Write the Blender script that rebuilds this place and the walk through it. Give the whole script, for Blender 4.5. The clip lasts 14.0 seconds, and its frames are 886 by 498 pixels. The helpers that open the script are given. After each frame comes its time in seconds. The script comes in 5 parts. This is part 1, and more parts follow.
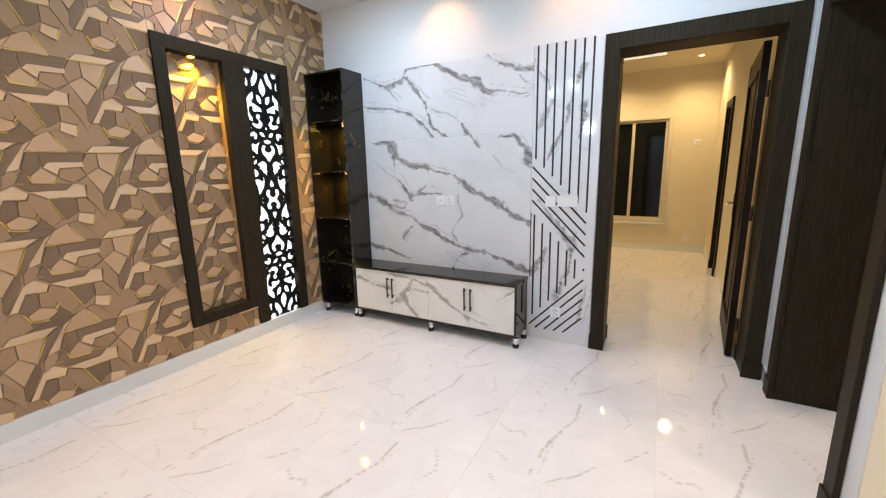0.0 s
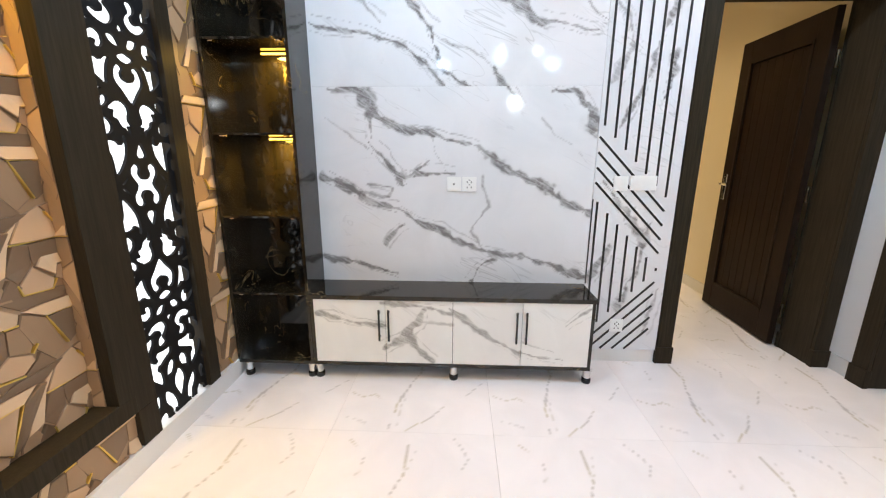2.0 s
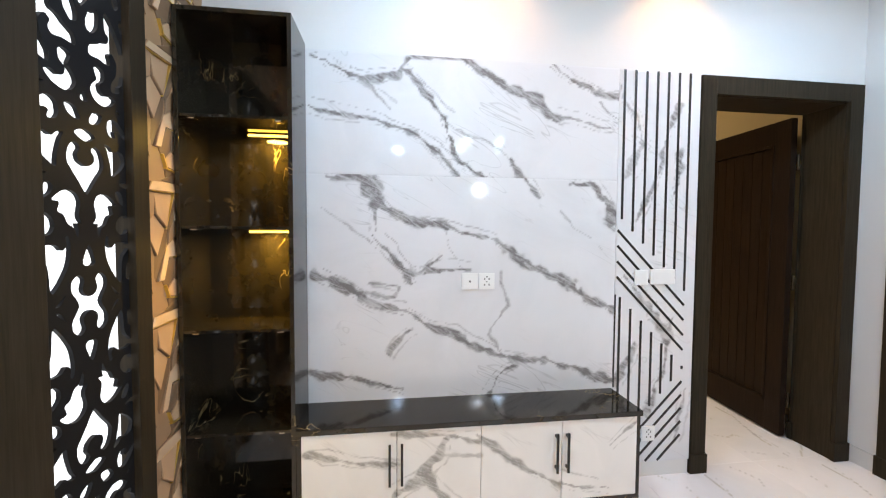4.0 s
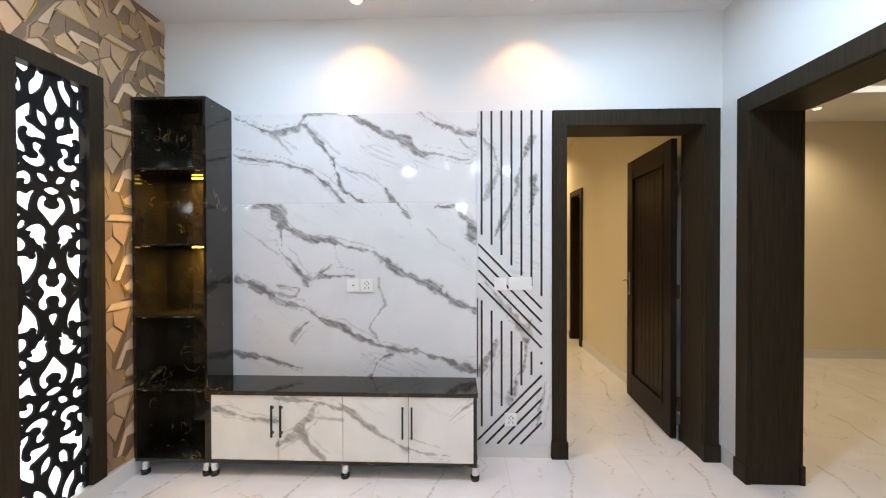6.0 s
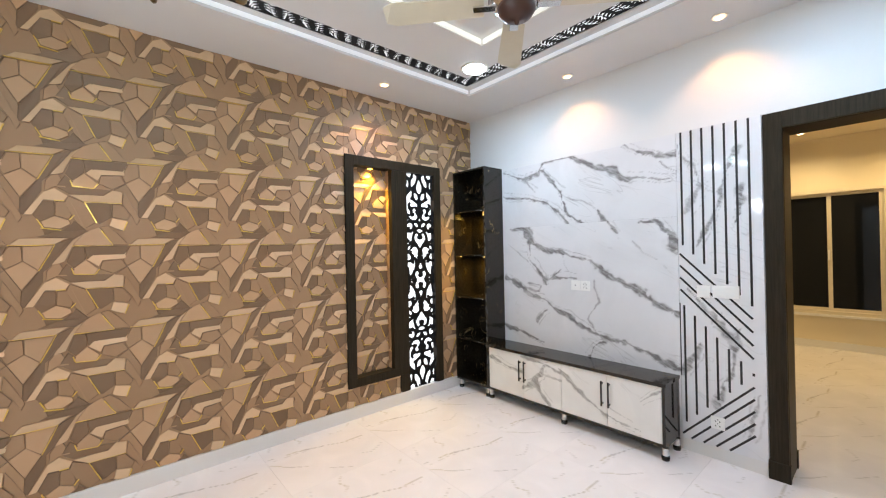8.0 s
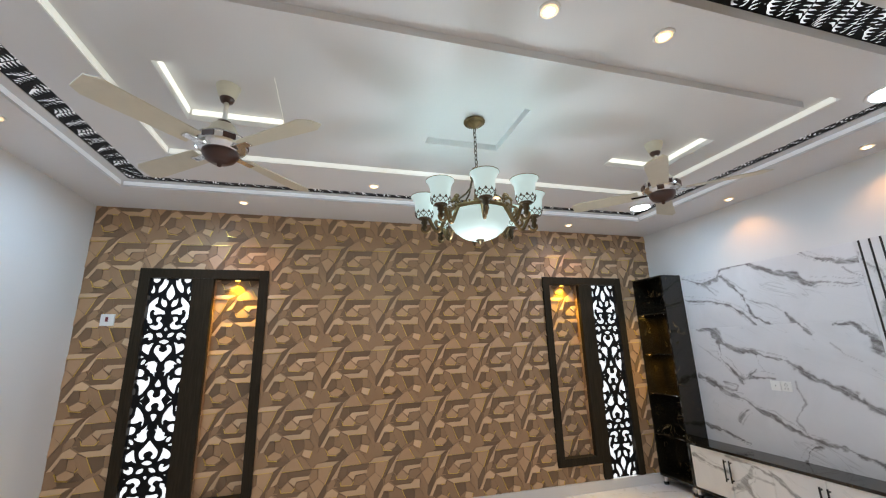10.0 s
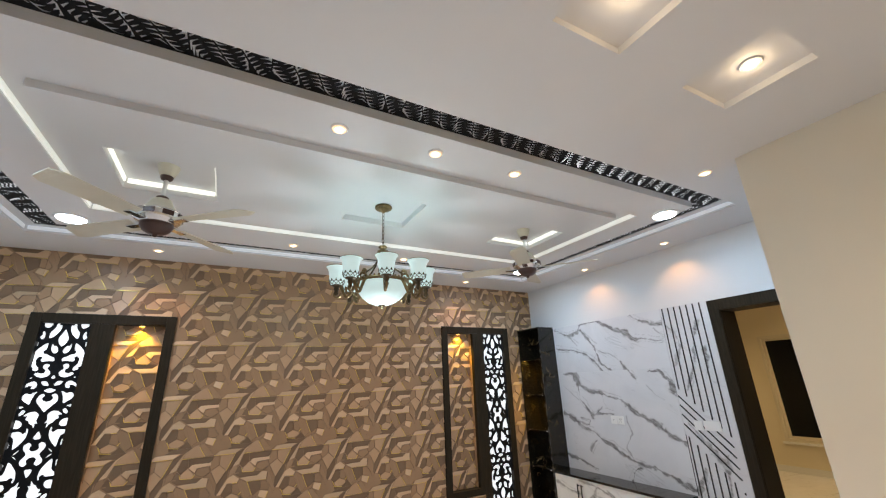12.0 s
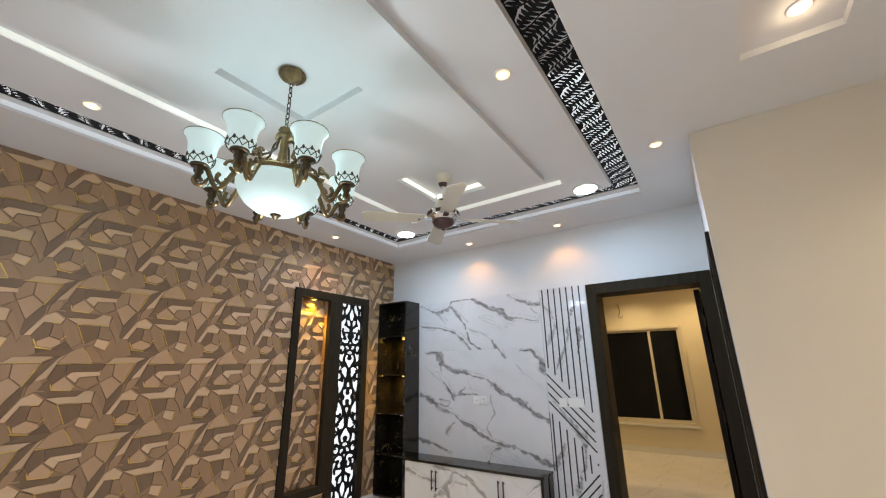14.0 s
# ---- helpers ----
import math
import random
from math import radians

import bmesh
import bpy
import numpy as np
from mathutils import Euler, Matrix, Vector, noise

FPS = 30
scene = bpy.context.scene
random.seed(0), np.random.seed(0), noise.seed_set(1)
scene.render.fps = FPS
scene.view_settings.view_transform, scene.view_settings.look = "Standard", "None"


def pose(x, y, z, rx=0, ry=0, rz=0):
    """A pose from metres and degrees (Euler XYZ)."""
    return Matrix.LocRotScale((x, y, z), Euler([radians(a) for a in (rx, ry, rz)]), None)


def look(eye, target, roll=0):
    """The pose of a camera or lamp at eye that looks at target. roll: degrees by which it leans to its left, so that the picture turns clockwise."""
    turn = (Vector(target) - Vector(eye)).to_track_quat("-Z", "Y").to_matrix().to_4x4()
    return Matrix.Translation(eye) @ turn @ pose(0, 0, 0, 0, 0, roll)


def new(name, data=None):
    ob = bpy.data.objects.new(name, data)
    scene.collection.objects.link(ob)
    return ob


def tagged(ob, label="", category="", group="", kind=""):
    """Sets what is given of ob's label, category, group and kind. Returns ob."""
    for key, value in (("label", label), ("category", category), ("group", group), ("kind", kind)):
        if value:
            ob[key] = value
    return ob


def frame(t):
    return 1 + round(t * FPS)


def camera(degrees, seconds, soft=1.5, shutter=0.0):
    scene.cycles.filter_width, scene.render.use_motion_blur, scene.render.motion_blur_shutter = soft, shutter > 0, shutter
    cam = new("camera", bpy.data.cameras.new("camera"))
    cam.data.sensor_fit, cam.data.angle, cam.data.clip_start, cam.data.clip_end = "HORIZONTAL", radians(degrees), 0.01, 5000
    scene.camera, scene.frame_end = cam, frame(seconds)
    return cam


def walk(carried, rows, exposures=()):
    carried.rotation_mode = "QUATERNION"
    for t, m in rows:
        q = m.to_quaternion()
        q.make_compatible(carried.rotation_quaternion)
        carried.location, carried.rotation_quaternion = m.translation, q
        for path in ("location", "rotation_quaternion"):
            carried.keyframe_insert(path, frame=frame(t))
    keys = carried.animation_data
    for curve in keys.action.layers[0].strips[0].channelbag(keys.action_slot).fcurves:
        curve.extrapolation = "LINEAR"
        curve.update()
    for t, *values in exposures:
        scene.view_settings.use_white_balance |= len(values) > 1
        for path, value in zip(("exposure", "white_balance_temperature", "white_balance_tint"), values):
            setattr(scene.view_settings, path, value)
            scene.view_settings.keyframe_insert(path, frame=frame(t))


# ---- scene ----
cam = camera(97.2, 14.0, soft=1.2)
PATH = [
    (0, (0.256, 0.046, 1.385), (-0.695, 1.762, 0.996), -1.2),
    (0.5, (-0.201, 0.234, 1.32), (-0.871, 2.067, 0.882), -0.4),
    (1, (-0.655, 0.448, 1.32), (-1.092, 2.349, 0.877), -0.1),
    (1.5, (-1.081, 0.58, 1.356), (-1.313, 2.509, 0.884), 0.2),
    (2, (-1.412, 0.756, 1.304), (-1.494, 2.698, 0.833), 0.2),
    (2.5, (-1.67, 0.885, 1.309), (-1.612, 2.829, 0.844), 0.4),
    (3, (-1.895, 0.944, 1.324), (-1.73, 2.895, 0.918), 0.5),
    (3.5, (-1.965, 1.016, 1.362), (-1.726, 2.984, 1.1), 0.6),
    (4, (-1.854, 1.097, 1.39), (-1.591, 3.078, 1.303), 0.3),
    (4.2, (-1.777, 1.089, 1.389), (-1.52, 3.072, 1.367), 0.1),
    (6.5, (-0.446, 0.377, 1.404), (-0.805, 2.345, 1.388), -0.3),
    (7, (-0.151, 0.262, 1.45), (-0.891, 2.12, 1.421), -0.7),
    (7.5, (0.14, 0.105, 1.468), (-0.984, 1.76, 1.447), -0.9),
    (8, (0.394, -0.029, 1.464), (-1.12, 1.278, 1.471), -1.2),
    (8.5, (0.658, -0.202, 1.517), (-1.124, 0.704, 1.567), -1.5),
    (9, (0.89, -0.464, 1.554), (-0.984, 0.2, 1.778), -2.1),
    (11.3, (1.967, -0.913, 1.574), (0.173, -0.324, 2.232), -1.9),
    (11.5, (2.02, -0.916, 1.585), (0.24, -0.29, 2.246), -1.9),
    (12, (1.986, -0.926, 1.624), (0.319, -0.026, 2.265), -2.1),
    (12.5, (1.8, -0.957, 1.624), (0.329, 0.239, 2.261), -1.7),
    (13, (1.55, -1.015, 1.6), (0.26, 0.379, 2.226), -1.5),
    (13.5, (1.179, -1.0, 1.541), (0.012, 0.503, 2.156), -1.6),
    (14, (0.876, -0.94, 1.477), (-0.203, 0.639, 2.061), -0.7),
]
LIGHT = [(0.0, 0.02), (1.5, 0.20), (3.0, 0.30), (4.2, 0.24), (6.5, 0.08), (8.0, 0.08), (9.0, -0.38), (11.3, -0.56), (12.5, -0.42), (14.0, -0.46)]
walk(cam, [(t, look(eye, target, roll)) for t, eye, target, roll in PATH], LIGHT)

# world: night outside, rooms lit by their own lamps and a few added spots
world = bpy.data.worlds.new("night")
scene.world = world
world.use_nodes = True
world.node_tree.nodes["Background"].inputs[0].default_value = (0.05, 0.06, 0.08, 1)
world.node_tree.nodes["Background"].inputs[1].default_value = 0.15

# plan, in metres
WX, TY, SY, CZ = -2.735, 3.115, -2.95, 2.90   # panelled wall, media wall, south wall, ceiling
EX, BY = 0.945, 1.765                         # short east wall face, beige wall face
BR, BF = 0.95, 7.5                           # bedroom east wall and far wall
WARM, COOL = (1.0, 0.46, 0.14), (0.68, 0.95, 1.0)
SPOT_W, PANEL_W, CHAND_W, ROOM_W = 24.0, 19.0, 12.0, 60.0


# ---- lights ----
def lamp(kind, place, power, colour, size=0.05, cone=0, blend=0.6, target=None):
    data = bpy.data.lights.new(kind.lower() + "_lamp", kind)
    data.energy, data.color = power, colour
    if kind == "AREA":
        data.shape, data.size = "DISK", size
    else:
        data.shadow_soft_size = size
    if cone:
        data.spot_size, data.spot_blend = radians(cone), blend
    ob = new(kind.lower() + "_lamp", data)
    ob.matrix_world = look(place, target or (place[0], place[1] + 0.0001, place[2] - 1))
    return ob


DOWNLIGHTS = [(-2.38, -1.65), (-2.45, 1.80), (-1.375, 2.91), (-0.305, 2.91), (0.76, 1.77), (-1.2, -2.71),
              (0.213, -0.56), (0.213, 0.005), (0.213, 0.585), (-1.76, -0.52), (-1.79, 0.62)]
SQUARE_LIGHTS = [(1.41, 0.19), (1.41, 1.0)]
PANEL_LIGHTS = [(0.20, -2.12), (0.18, 2.20), (-1.74, -2.12), (-1.76, 2.20)]
for x, y in DOWNLIGHTS:
    lamp("SPOT", (x, y, CZ - 0.012), SPOT_W, WARM, 0.03, 116, 0.6)
for x, y in SQUARE_LIGHTS:
    lamp("POINT", (x, y, CZ + 0.010), 1.1, (1.0, 0.74, 0.45), 0.02)
    lamp("SPOT", (x, y, CZ + 0.022), 9.0, (1.0, 0.74, 0.45), 0.02, 150, 0.9)
for x, y in PANEL_LIGHTS:
    lamp("AREA", (x, y, CZ - 0.03), PANEL_W, (0.54, 0.76, 1.0), 0.15)
CHX, CHY = -0.70, 0.005
for k in range(4):
    a = math.pi / 4 + k * math.pi / 2
    lamp("POINT", (CHX + 0.30 * math.cos(a), CHY + 0.30 * math.sin(a), 2.53), CHAND_W / 4.4, COOL, 0.03)
# stands in for the bowl's light, placed in mid-air below the opaque glass
lamp("POINT", (CHX, CHY, 1.95), CHAND_W * 1.7, (0.86, 0.94, 1.0), 0.05)
# the last two have no fixture, added to fill the bedroom
for x, y in ((-0.4, 6.9), (0.62, 6.9), (-0.4, 4.4), (-1.9, 5.6)):
    lamp("SPOT", (x, y, 2.86), ROOM_W, (1.0, 0.72, 0.36), 0.05, 150, 0.9)
# the second has no fixture, added to fill the side room
for x, y in ((3.2, 5.0), (2.2, 3.4)):
    lamp("SPOT", (x, y, 2.86), ROOM_W * 1.0, (1.0, 0.78, 0.48), 0.05, 150, 0.9)
# added fill spots without fixtures, to brighten the lounge and its cream wall
for x, y in ((2.5, 0.8), (3.5, -0.5)):
    lamp("SPOT", (x, y, 2.86), ROOM_W * 1.9, (1.0, 0.81, 0.60), 0.05, 150, 0.9)


# ---- materials ----
class Mat:
    """A node material with a few shorthands."""

    def __init__(self, name, rough=0.5, metal=0.0, spec=0.5):
        self.m = bpy.data.materials.new(name)
        self.m.use_nodes = True
        self.t = self.m.node_tree
        self.b = self.t.nodes["Principled BSDF"]
        self.b.inputs["Roughness"].default_value = rough
        self.b.inputs["Metallic"].default_value = metal
        self.b.inputs["Specular IOR Level"].default_value = spec

    def node(self, kind, **values):
        n = self.t.nodes.new(kind)
        for k, v in values.items():
            n.inputs[k].default_value = v
        return n

    def link(self, a, b):
        self.t.links.new(a, b)

    def coords(self, stretch=(1, 1, 1), kind="Object"):
        c = self.t.nodes.new("ShaderNodeTexCoord")
        mp = self.node("ShaderNodeMapping", Scale=stretch)
        self.link(c.outputs[kind], mp.inputs[0])
        return mp.outputs[0]

    def world_coords(self, stretch=(1, 1, 1)):
        g = self.t.nodes.new("ShaderNodeNewGeometry")
        mp = self.node("ShaderNodeMapping", Scale=stretch)
        self.link(g.outputs["Position"], mp.inputs[0])
        return mp.outputs[0]

    def noise(self, vec, scale, detail=4.0, rough=0.55, distortion=0.0):
        n = self.node("ShaderNodeTexNoise", Scale=scale, Detail=detail, Roughness=rough, Distortion=distortion)
        self.link(vec, n.inputs["Vector"])
        return n.outputs["Fac"]

    def ramp(self, fac, stops):
        r = self.t.nodes.new("ShaderNodeValToRGB")
        while len(r.color_ramp.elements) < len(stops):
            r.color_ramp.elements.new(0.5)
        for e, (p, c) in zip(r.color_ramp.elements, stops):
            e.position, e.color = p, (*c, 1) if len(c) == 3 else c
        self.link(fac, r.inputs[0])
        return r.outputs[0]

    def mix(self, fac, a, b, blend="MIX"):
        n = self.t.nodes.new("ShaderNodeMix")
        n.data_type, n.blend_type = "RGBA", blend
        for value, slot in ((fac, 0), (a, 6), (b, 7)):
            if isinstance(value, (int, float)):
                n.inputs[slot].default_value = value
            elif isinstance(value, tuple):
                n.inputs[slot].default_value = (*value, 1)
            else:
                self.link(value, n.inputs[slot])
        return n.outputs[2]

    def math(self, op, a, b):
        n = self.t.nodes.new("ShaderNodeMath")
        n.operation = op
        for i, v in enumerate((a, b)):
            if isinstance(v, (int, float)):
                n.inputs[i].default_value = v
            else:
                self.link(v, n.inputs[i])
        return n.outputs[0]

    def colour(self, c):
        if isinstance(c, tuple):
            self.b.inputs["Base Color"].default_value = (*c, 1)
        else:
            self.link(c, self.b.inputs["Base Color"])
        return self

    def rough(self, fac, lo, hi):
        n = self.node("ShaderNodeMapRange", **{"To Min": lo, "To Max": hi})
        self.link(fac, n.inputs[0])
        self.link(n.outputs[0], self.b.inputs["Roughness"])
        return self

    def bump(self, fac, strength=0.1, distance=0.002):
        n = self.node("ShaderNodeBump", Strength=strength, Distance=distance)
        self.link(fac, n.inputs["Height"])
        self.link(n.outputs[0], self.b.inputs["Normal"])
        return self

    def glow(self, c, strength):
        self.b.inputs["Emission Color"].default_value = (*c, 1)
        self.b.inputs["Emission Strength"].default_value = strength
        return self


def paint(name, c, rough=0.55):
    m = Mat(name, rough)
    v = m.world_coords()
    big, fine = m.noise(v, 0.9, 3), m.noise(v, 180, 2)
    dark = tuple(k * 0.93 for k in c)
    m.colour(m.ramp(big, [(0.3, dark), (0.7, c)])).bump(fine, 0.05, 0.001)
    m.rough(big, rough - 0.07, rough + 0.07)
    return m.m


def wood(name, c, rough=0.42):
    m = Mat(name, rough, 0.0, 0.07)
    grain = m.noise(m.coords((30, 30, 1.6)), 3.0, 6, 0.6, 0.4)
    fine = m.noise(m.coords((160, 160, 4)), 2.0, 3)
    base = m.ramp(grain, [(0.3, tuple(k * 0.62 for k in c)), (0.55, c), (0.75, tuple(k * 1.35 for k in c))])
    m.colour(m.mix(0.25, base, m.ramp(fine, [(0.35, tuple(k * 0.5 for k in c)), (0.65, c)])))
    m.rough(grain, rough - 0.08, rough + 0.1).bump(grain, 0.12, 0.001)
    return m.m


def plain(name, c, rough=0.4, metal=0.0, spread=0.12):
    m = Mat(name, rough, metal)
    n = m.noise(m.coords(), 14, 4)
    m.colour(m.ramp(n, [(0.3, tuple(k * (1 - spread) for k in c)), (0.7, c)]))
    m.rough(n, max(rough - 0.05, 0.02), rough + 0.06)
    return m.m


def emitter(name, c, strength):
    m = Mat(name, 0.3)
    m.colour((0.8, 0.8, 0.8)).glow(c, strength)
    return m.m


def veined(name, white, grey, rough, warm=None):
    """Polished printed marble: the veins come with the mesh as the attribute 'vein'."""
    m = Mat(name, rough, 0.0, 0.6)
    att = m.t.nodes.new("ShaderNodeAttribute")
    att.attribute_name = "vein"
    v = m.coords()
    fray = m.noise(v, 55, 6, 0.7)
    cloud = m.noise(v, 2.2, 4, 0.6, 0.8)
    fac = m.math("MULTIPLY", att.outputs["Fac"], m.math("ADD", m.math("MULTIPLY", fray, 0.9), 0.38))
    if warm is None:
        tilt = m.node("ShaderNodeMapping", Rotation=(0, radians(-28), 0))
        mp = m.node("ShaderNodeMapping", Scale=(5, 1, 26))
        m.link(v, tilt.inputs[0])
        m.link(tilt.outputs[0], mp.inputs[0])
        streak = m.ramp(m.noise(mp.outputs[0], 1.6, 6, 0.65, 0.5), [(0.34, (0.50, 0.50, 0.50)), (0.60, (1.3, 1.3, 1.3))])
        hair = m.math("ABSOLUTE", m.math("SUBTRACT", m.noise(mp.outputs[0], 0.32, 3, 0.5, 0.8), 0.5), 0.0)
        gate = m.ramp(m.noise(v, 1.9, 2), [(0.50, (0, 0, 0)), (0.62, (0.32, 0.32, 0.32))])
        hair = m.math("MULTIPLY", m.ramp(hair, [(0.0, (1, 1, 1)), (0.010, (0, 0, 0))]), gate)
        fac = m.math("ADD", m.math("MULTIPLY", fac, streak), hair)
    base = m.ramp(cloud, [(0.35, tuple(k * 0.93 for k in white)), (0.6, white)])
    tint = grey if warm is None else m.ramp(m.noise(v, 4.0, 2), [(0.45, grey), (0.62, warm)])
    m.colour(m.mix(m.math("MINIMUM", fac, 1.0), base, tint))
    m.rough(cloud, max(rough - 0.02, 0.01), rough + 0.03)
    return m.m


def black_marble(name):
    m = Mat(name, 0.07, 0.0, 0.5)
    v = m.coords()
    warp = m.noise(v, 3.0, 4, 0.6, 1.2)
    line = m.math("ABSOLUTE", m.math("SUBTRACT", warp, 0.5), 0.0)
    thin = m.ramp(line, [(0.0, (1, 1, 1)), (0.007, (0, 0, 0))])
    gate = m.ramp(m.noise(v, 4.5, 2), [(0.56, (0, 0, 0)), (0.68, (1, 1, 1))])
    vein = m.math("MULTIPLY", thin, gate)
    cloud = m.ramp(m.noise(v, 7, 5, 0.6), [(0.35, (0.007, 0.006, 0.005)), (0.78, (0.032, 0.024, 0.012))])
    m.colour(m.mix(vein, cloud, (0.36, 0.28, 0.15)))
    return m.m


WHITE = paint("white_wall_paint", (0.74, 0.74, 0.735))
CEIL = paint("white_ceiling_paint", (0.73, 0.73, 0.735), 0.6)
BEIGE = paint("cream_wall_paint", (0.74, 0.66, 0.50), 0.5)
CREAM = paint("pale_cream_paint", (0.77, 0.70, 0.57), 0.5)
DARKWOOD = wood("dark_stained_wood", (0.034, 0.0265, 0.0175))
DOORWOOD = wood("door_wood", (0.020, 0.012, 0.008), 0.38)
MATTEBLACK = Mat("matte_black_board", 0.55, 0.0, 0.12).colour((0.010, 0.010, 0.011)).m
BLACK = plain("black_acrylic_and_unlit_room", (0.010, 0.010, 0.011), 0.22)
STRIPBLACK = plain("black_strip", (0.014, 0.013, 0.013), 0.35)
GOLD = plain("gold_trim", (0.80, 0.56, 0.14), 0.32, 0.8)
CHROME = plain("chrome", (0.80, 0.80, 0.80), 0.12, 1.0)
PLASTIC = plain("white_plastic", (0.82, 0.82, 0.80), 0.3, 0, 0.03)
GREYPL = plain("grey_plastic", (0.12, 0.12, 0.12), 0.4)
BRASS = plain("antique_brass", (0.27, 0.19, 0.095), 0.36, 1.0, 0.6)
BRONZE = plain("dark_bronze", (0.10, 0.075, 0.045), 0.38, 0.9, 0.4)
FANCREAM = plain("cream_enamel", (0.62, 0.58, 0.47), 0.35, 0, 0.06)
FANBROWN = plain("dark_brown_enamel", (0.055, 0.022, 0.016), 0.35)
MARBLE = veined("white_wall_marble", (0.75, 0.75, 0.765), (0.20, 0.19, 0.19), 0.06)
DOORMARBLE = veined("white_door_marble", (0.80, 0.79, 0.76), (0.30, 0.29, 0.27), 0.10)
TILE = veined("white_floor_tile", (0.85, 0.825, 0.825), (0.40, 0.38, 0.37), 0.05, (0.46, 0.40, 0.24))
GROUT = paint("pale_grout", (0.74, 0.72, 0.71), 0.5)
BASEM = paint("marble_baseboard", (0.74, 0.73, 0.71), 0.14)
BLACKM = black_marble("black_gold_marble")
NIGHT = Mat("dark_window_glass", 0.04, 0.0, 0.22).colour((0.006, 0.007, 0.009)).m
E_WARM = emitter("warm_lamp_lens", (1.0, 0.74, 0.40), 9)
# amber glow of the halo round a warm lens
E_HALO = emitter("warm_lamp_halo", (1.0, 0.52, 0.20), 2.2)
E_COOL = emitter("cool_lamp_lens", (0.80, 0.90, 1.0), 22)
E_BACK = emitter("backlit_diffuser", (0.93, 0.96, 1.0), 1.5)
# weak glow added so the unlit diffuser stretch reads grey
E_DIM = emitter("dim_ceiling_diffuser", (0.90, 0.92, 0.95), 0.10)
E_CEIL = emitter("backlit_ceiling_diffuser", (0.90, 0.95, 1.0), 1.6)
E_COVE = emitter("cove_led", (0.97, 1.0, 0.88), 0.65)
E_RECESS = emitter("recess_led_glow", (1.0, 1.0, 0.84), 1.3)
E_TRAY = emitter("tray_riser_light", (0.74, 0.86, 1.0), 0.4)
E_GOLD = emitter("amber_led", (1.0, 0.55, 0.06), 6)
E_SHADE = Mat("lit_opal_glass", 0.45, 0.0, 0.25).colour((0.20, 0.25, 0.24)).glow((0.80, 1.0, 0.98), 0.80).m


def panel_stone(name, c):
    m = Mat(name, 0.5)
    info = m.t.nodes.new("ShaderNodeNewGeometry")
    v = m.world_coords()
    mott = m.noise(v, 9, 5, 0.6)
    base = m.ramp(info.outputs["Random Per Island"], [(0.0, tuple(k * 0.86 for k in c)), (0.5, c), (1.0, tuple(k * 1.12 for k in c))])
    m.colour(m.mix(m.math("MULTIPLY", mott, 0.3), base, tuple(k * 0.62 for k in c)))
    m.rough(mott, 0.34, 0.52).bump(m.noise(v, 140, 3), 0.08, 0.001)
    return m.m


# print tones: the facets' light and shade are put into the colour
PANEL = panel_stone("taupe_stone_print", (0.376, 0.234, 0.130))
PANEL_LIGHT = panel_stone("half_lit_stone_print", (0.539, 0.345, 0.198))
PANEL_LIT = panel_stone("lit_stone_print", (0.655, 0.453, 0.274))
PANEL_SHADED = panel_stone("shaded_stone_print", (0.218, 0.135, 0.076))
STONES = [PANEL, GOLD, PANEL_LIT, PANEL_SHADED, PANEL_LIGHT]


# ---- building helpers ----
def box(bm, x0, x1, y0, y1, z0, z1, bevel=0.0, mat=0):
    vs = [bm.verts.new((x, y, z)) for x in (x0, x1) for y in (y0, y1) for z in (z0, z1)]
    fs = [bm.faces.new([vs[i] for i in f]) for f in ((0, 1, 3, 2), (4, 6, 7, 5), (0, 4, 5, 1), (2, 3, 7, 6), (0, 2, 6, 4), (1, 5, 7, 3))]
    for f in fs:
        f.material_index = mat
    if bevel:
        es = {e for f in fs for e in f.edges}
        r = bmesh.ops.bevel(bm, geom=list(es), offset=bevel, segments=2, affect="EDGES", profile=0.6)
        for f in r["faces"]:
            f.material_index = mat
    return bm


def turned(bm, rings, seg=24, centre=(0, 0, 0), mat=0, turn=None):
    """A lathe of (radius, height) rings."""
    loops = []
    for r, z in rings:
        row = []
        for k in range(seg):
            a = 2 * math.pi * k / seg
            p = Vector((r * math.cos(a), r * math.sin(a), z))
            p = (turn @ p if turn else p) + Vector(centre)
            row.append(bm.verts.new(p))
        loops.append(row)
    for a, b in zip(loops, loops[1:]):
        for k in range(seg):
            f = bm.faces.new((a[k], a[(k + 1) % seg], b[(k + 1) % seg], b[k]))
            f.material_index, f.smooth = mat, True
    for row, flip in ((loops[0], True), (loops[-1], False)):
        f = bm.faces.new(row[::-1] if flip else row)
        f.material_index = mat
    return bm


def tube(bm, points, radius, seg=8, mat=0, taper=None):
    pts = [Vector(p) for p in points]
    loops = []
    side = None
    for i, p in enumerate(pts):
        d = (pts[min(i + 1, len(pts) - 1)] - pts[max(i - 1, 0)]).normalized()
        side = d.orthogonal().normalized() if side is None else (side - d * side.dot(d)).normalized()
        up = d.cross(side)
        r = radius * (taper[i] if taper else 1)
        loops.append([bm.verts.new(p + r * (math.cos(a) * side + math.sin(a) * up)) for a in (2 * math.pi * k / seg for k in range(seg))])
    for a, b in zip(loops, loops[1:]):
        for k in range(seg):
            f = bm.faces.new((a[k], a[(k + 1) % seg], b[(k + 1) % seg], b[k]))
            f.material_index, f.smooth = mat, True
    bm.faces.new(loops[0][::-1]).material_index = mat
    bm.faces.new(loops[-1]).material_index = mat
    return bm


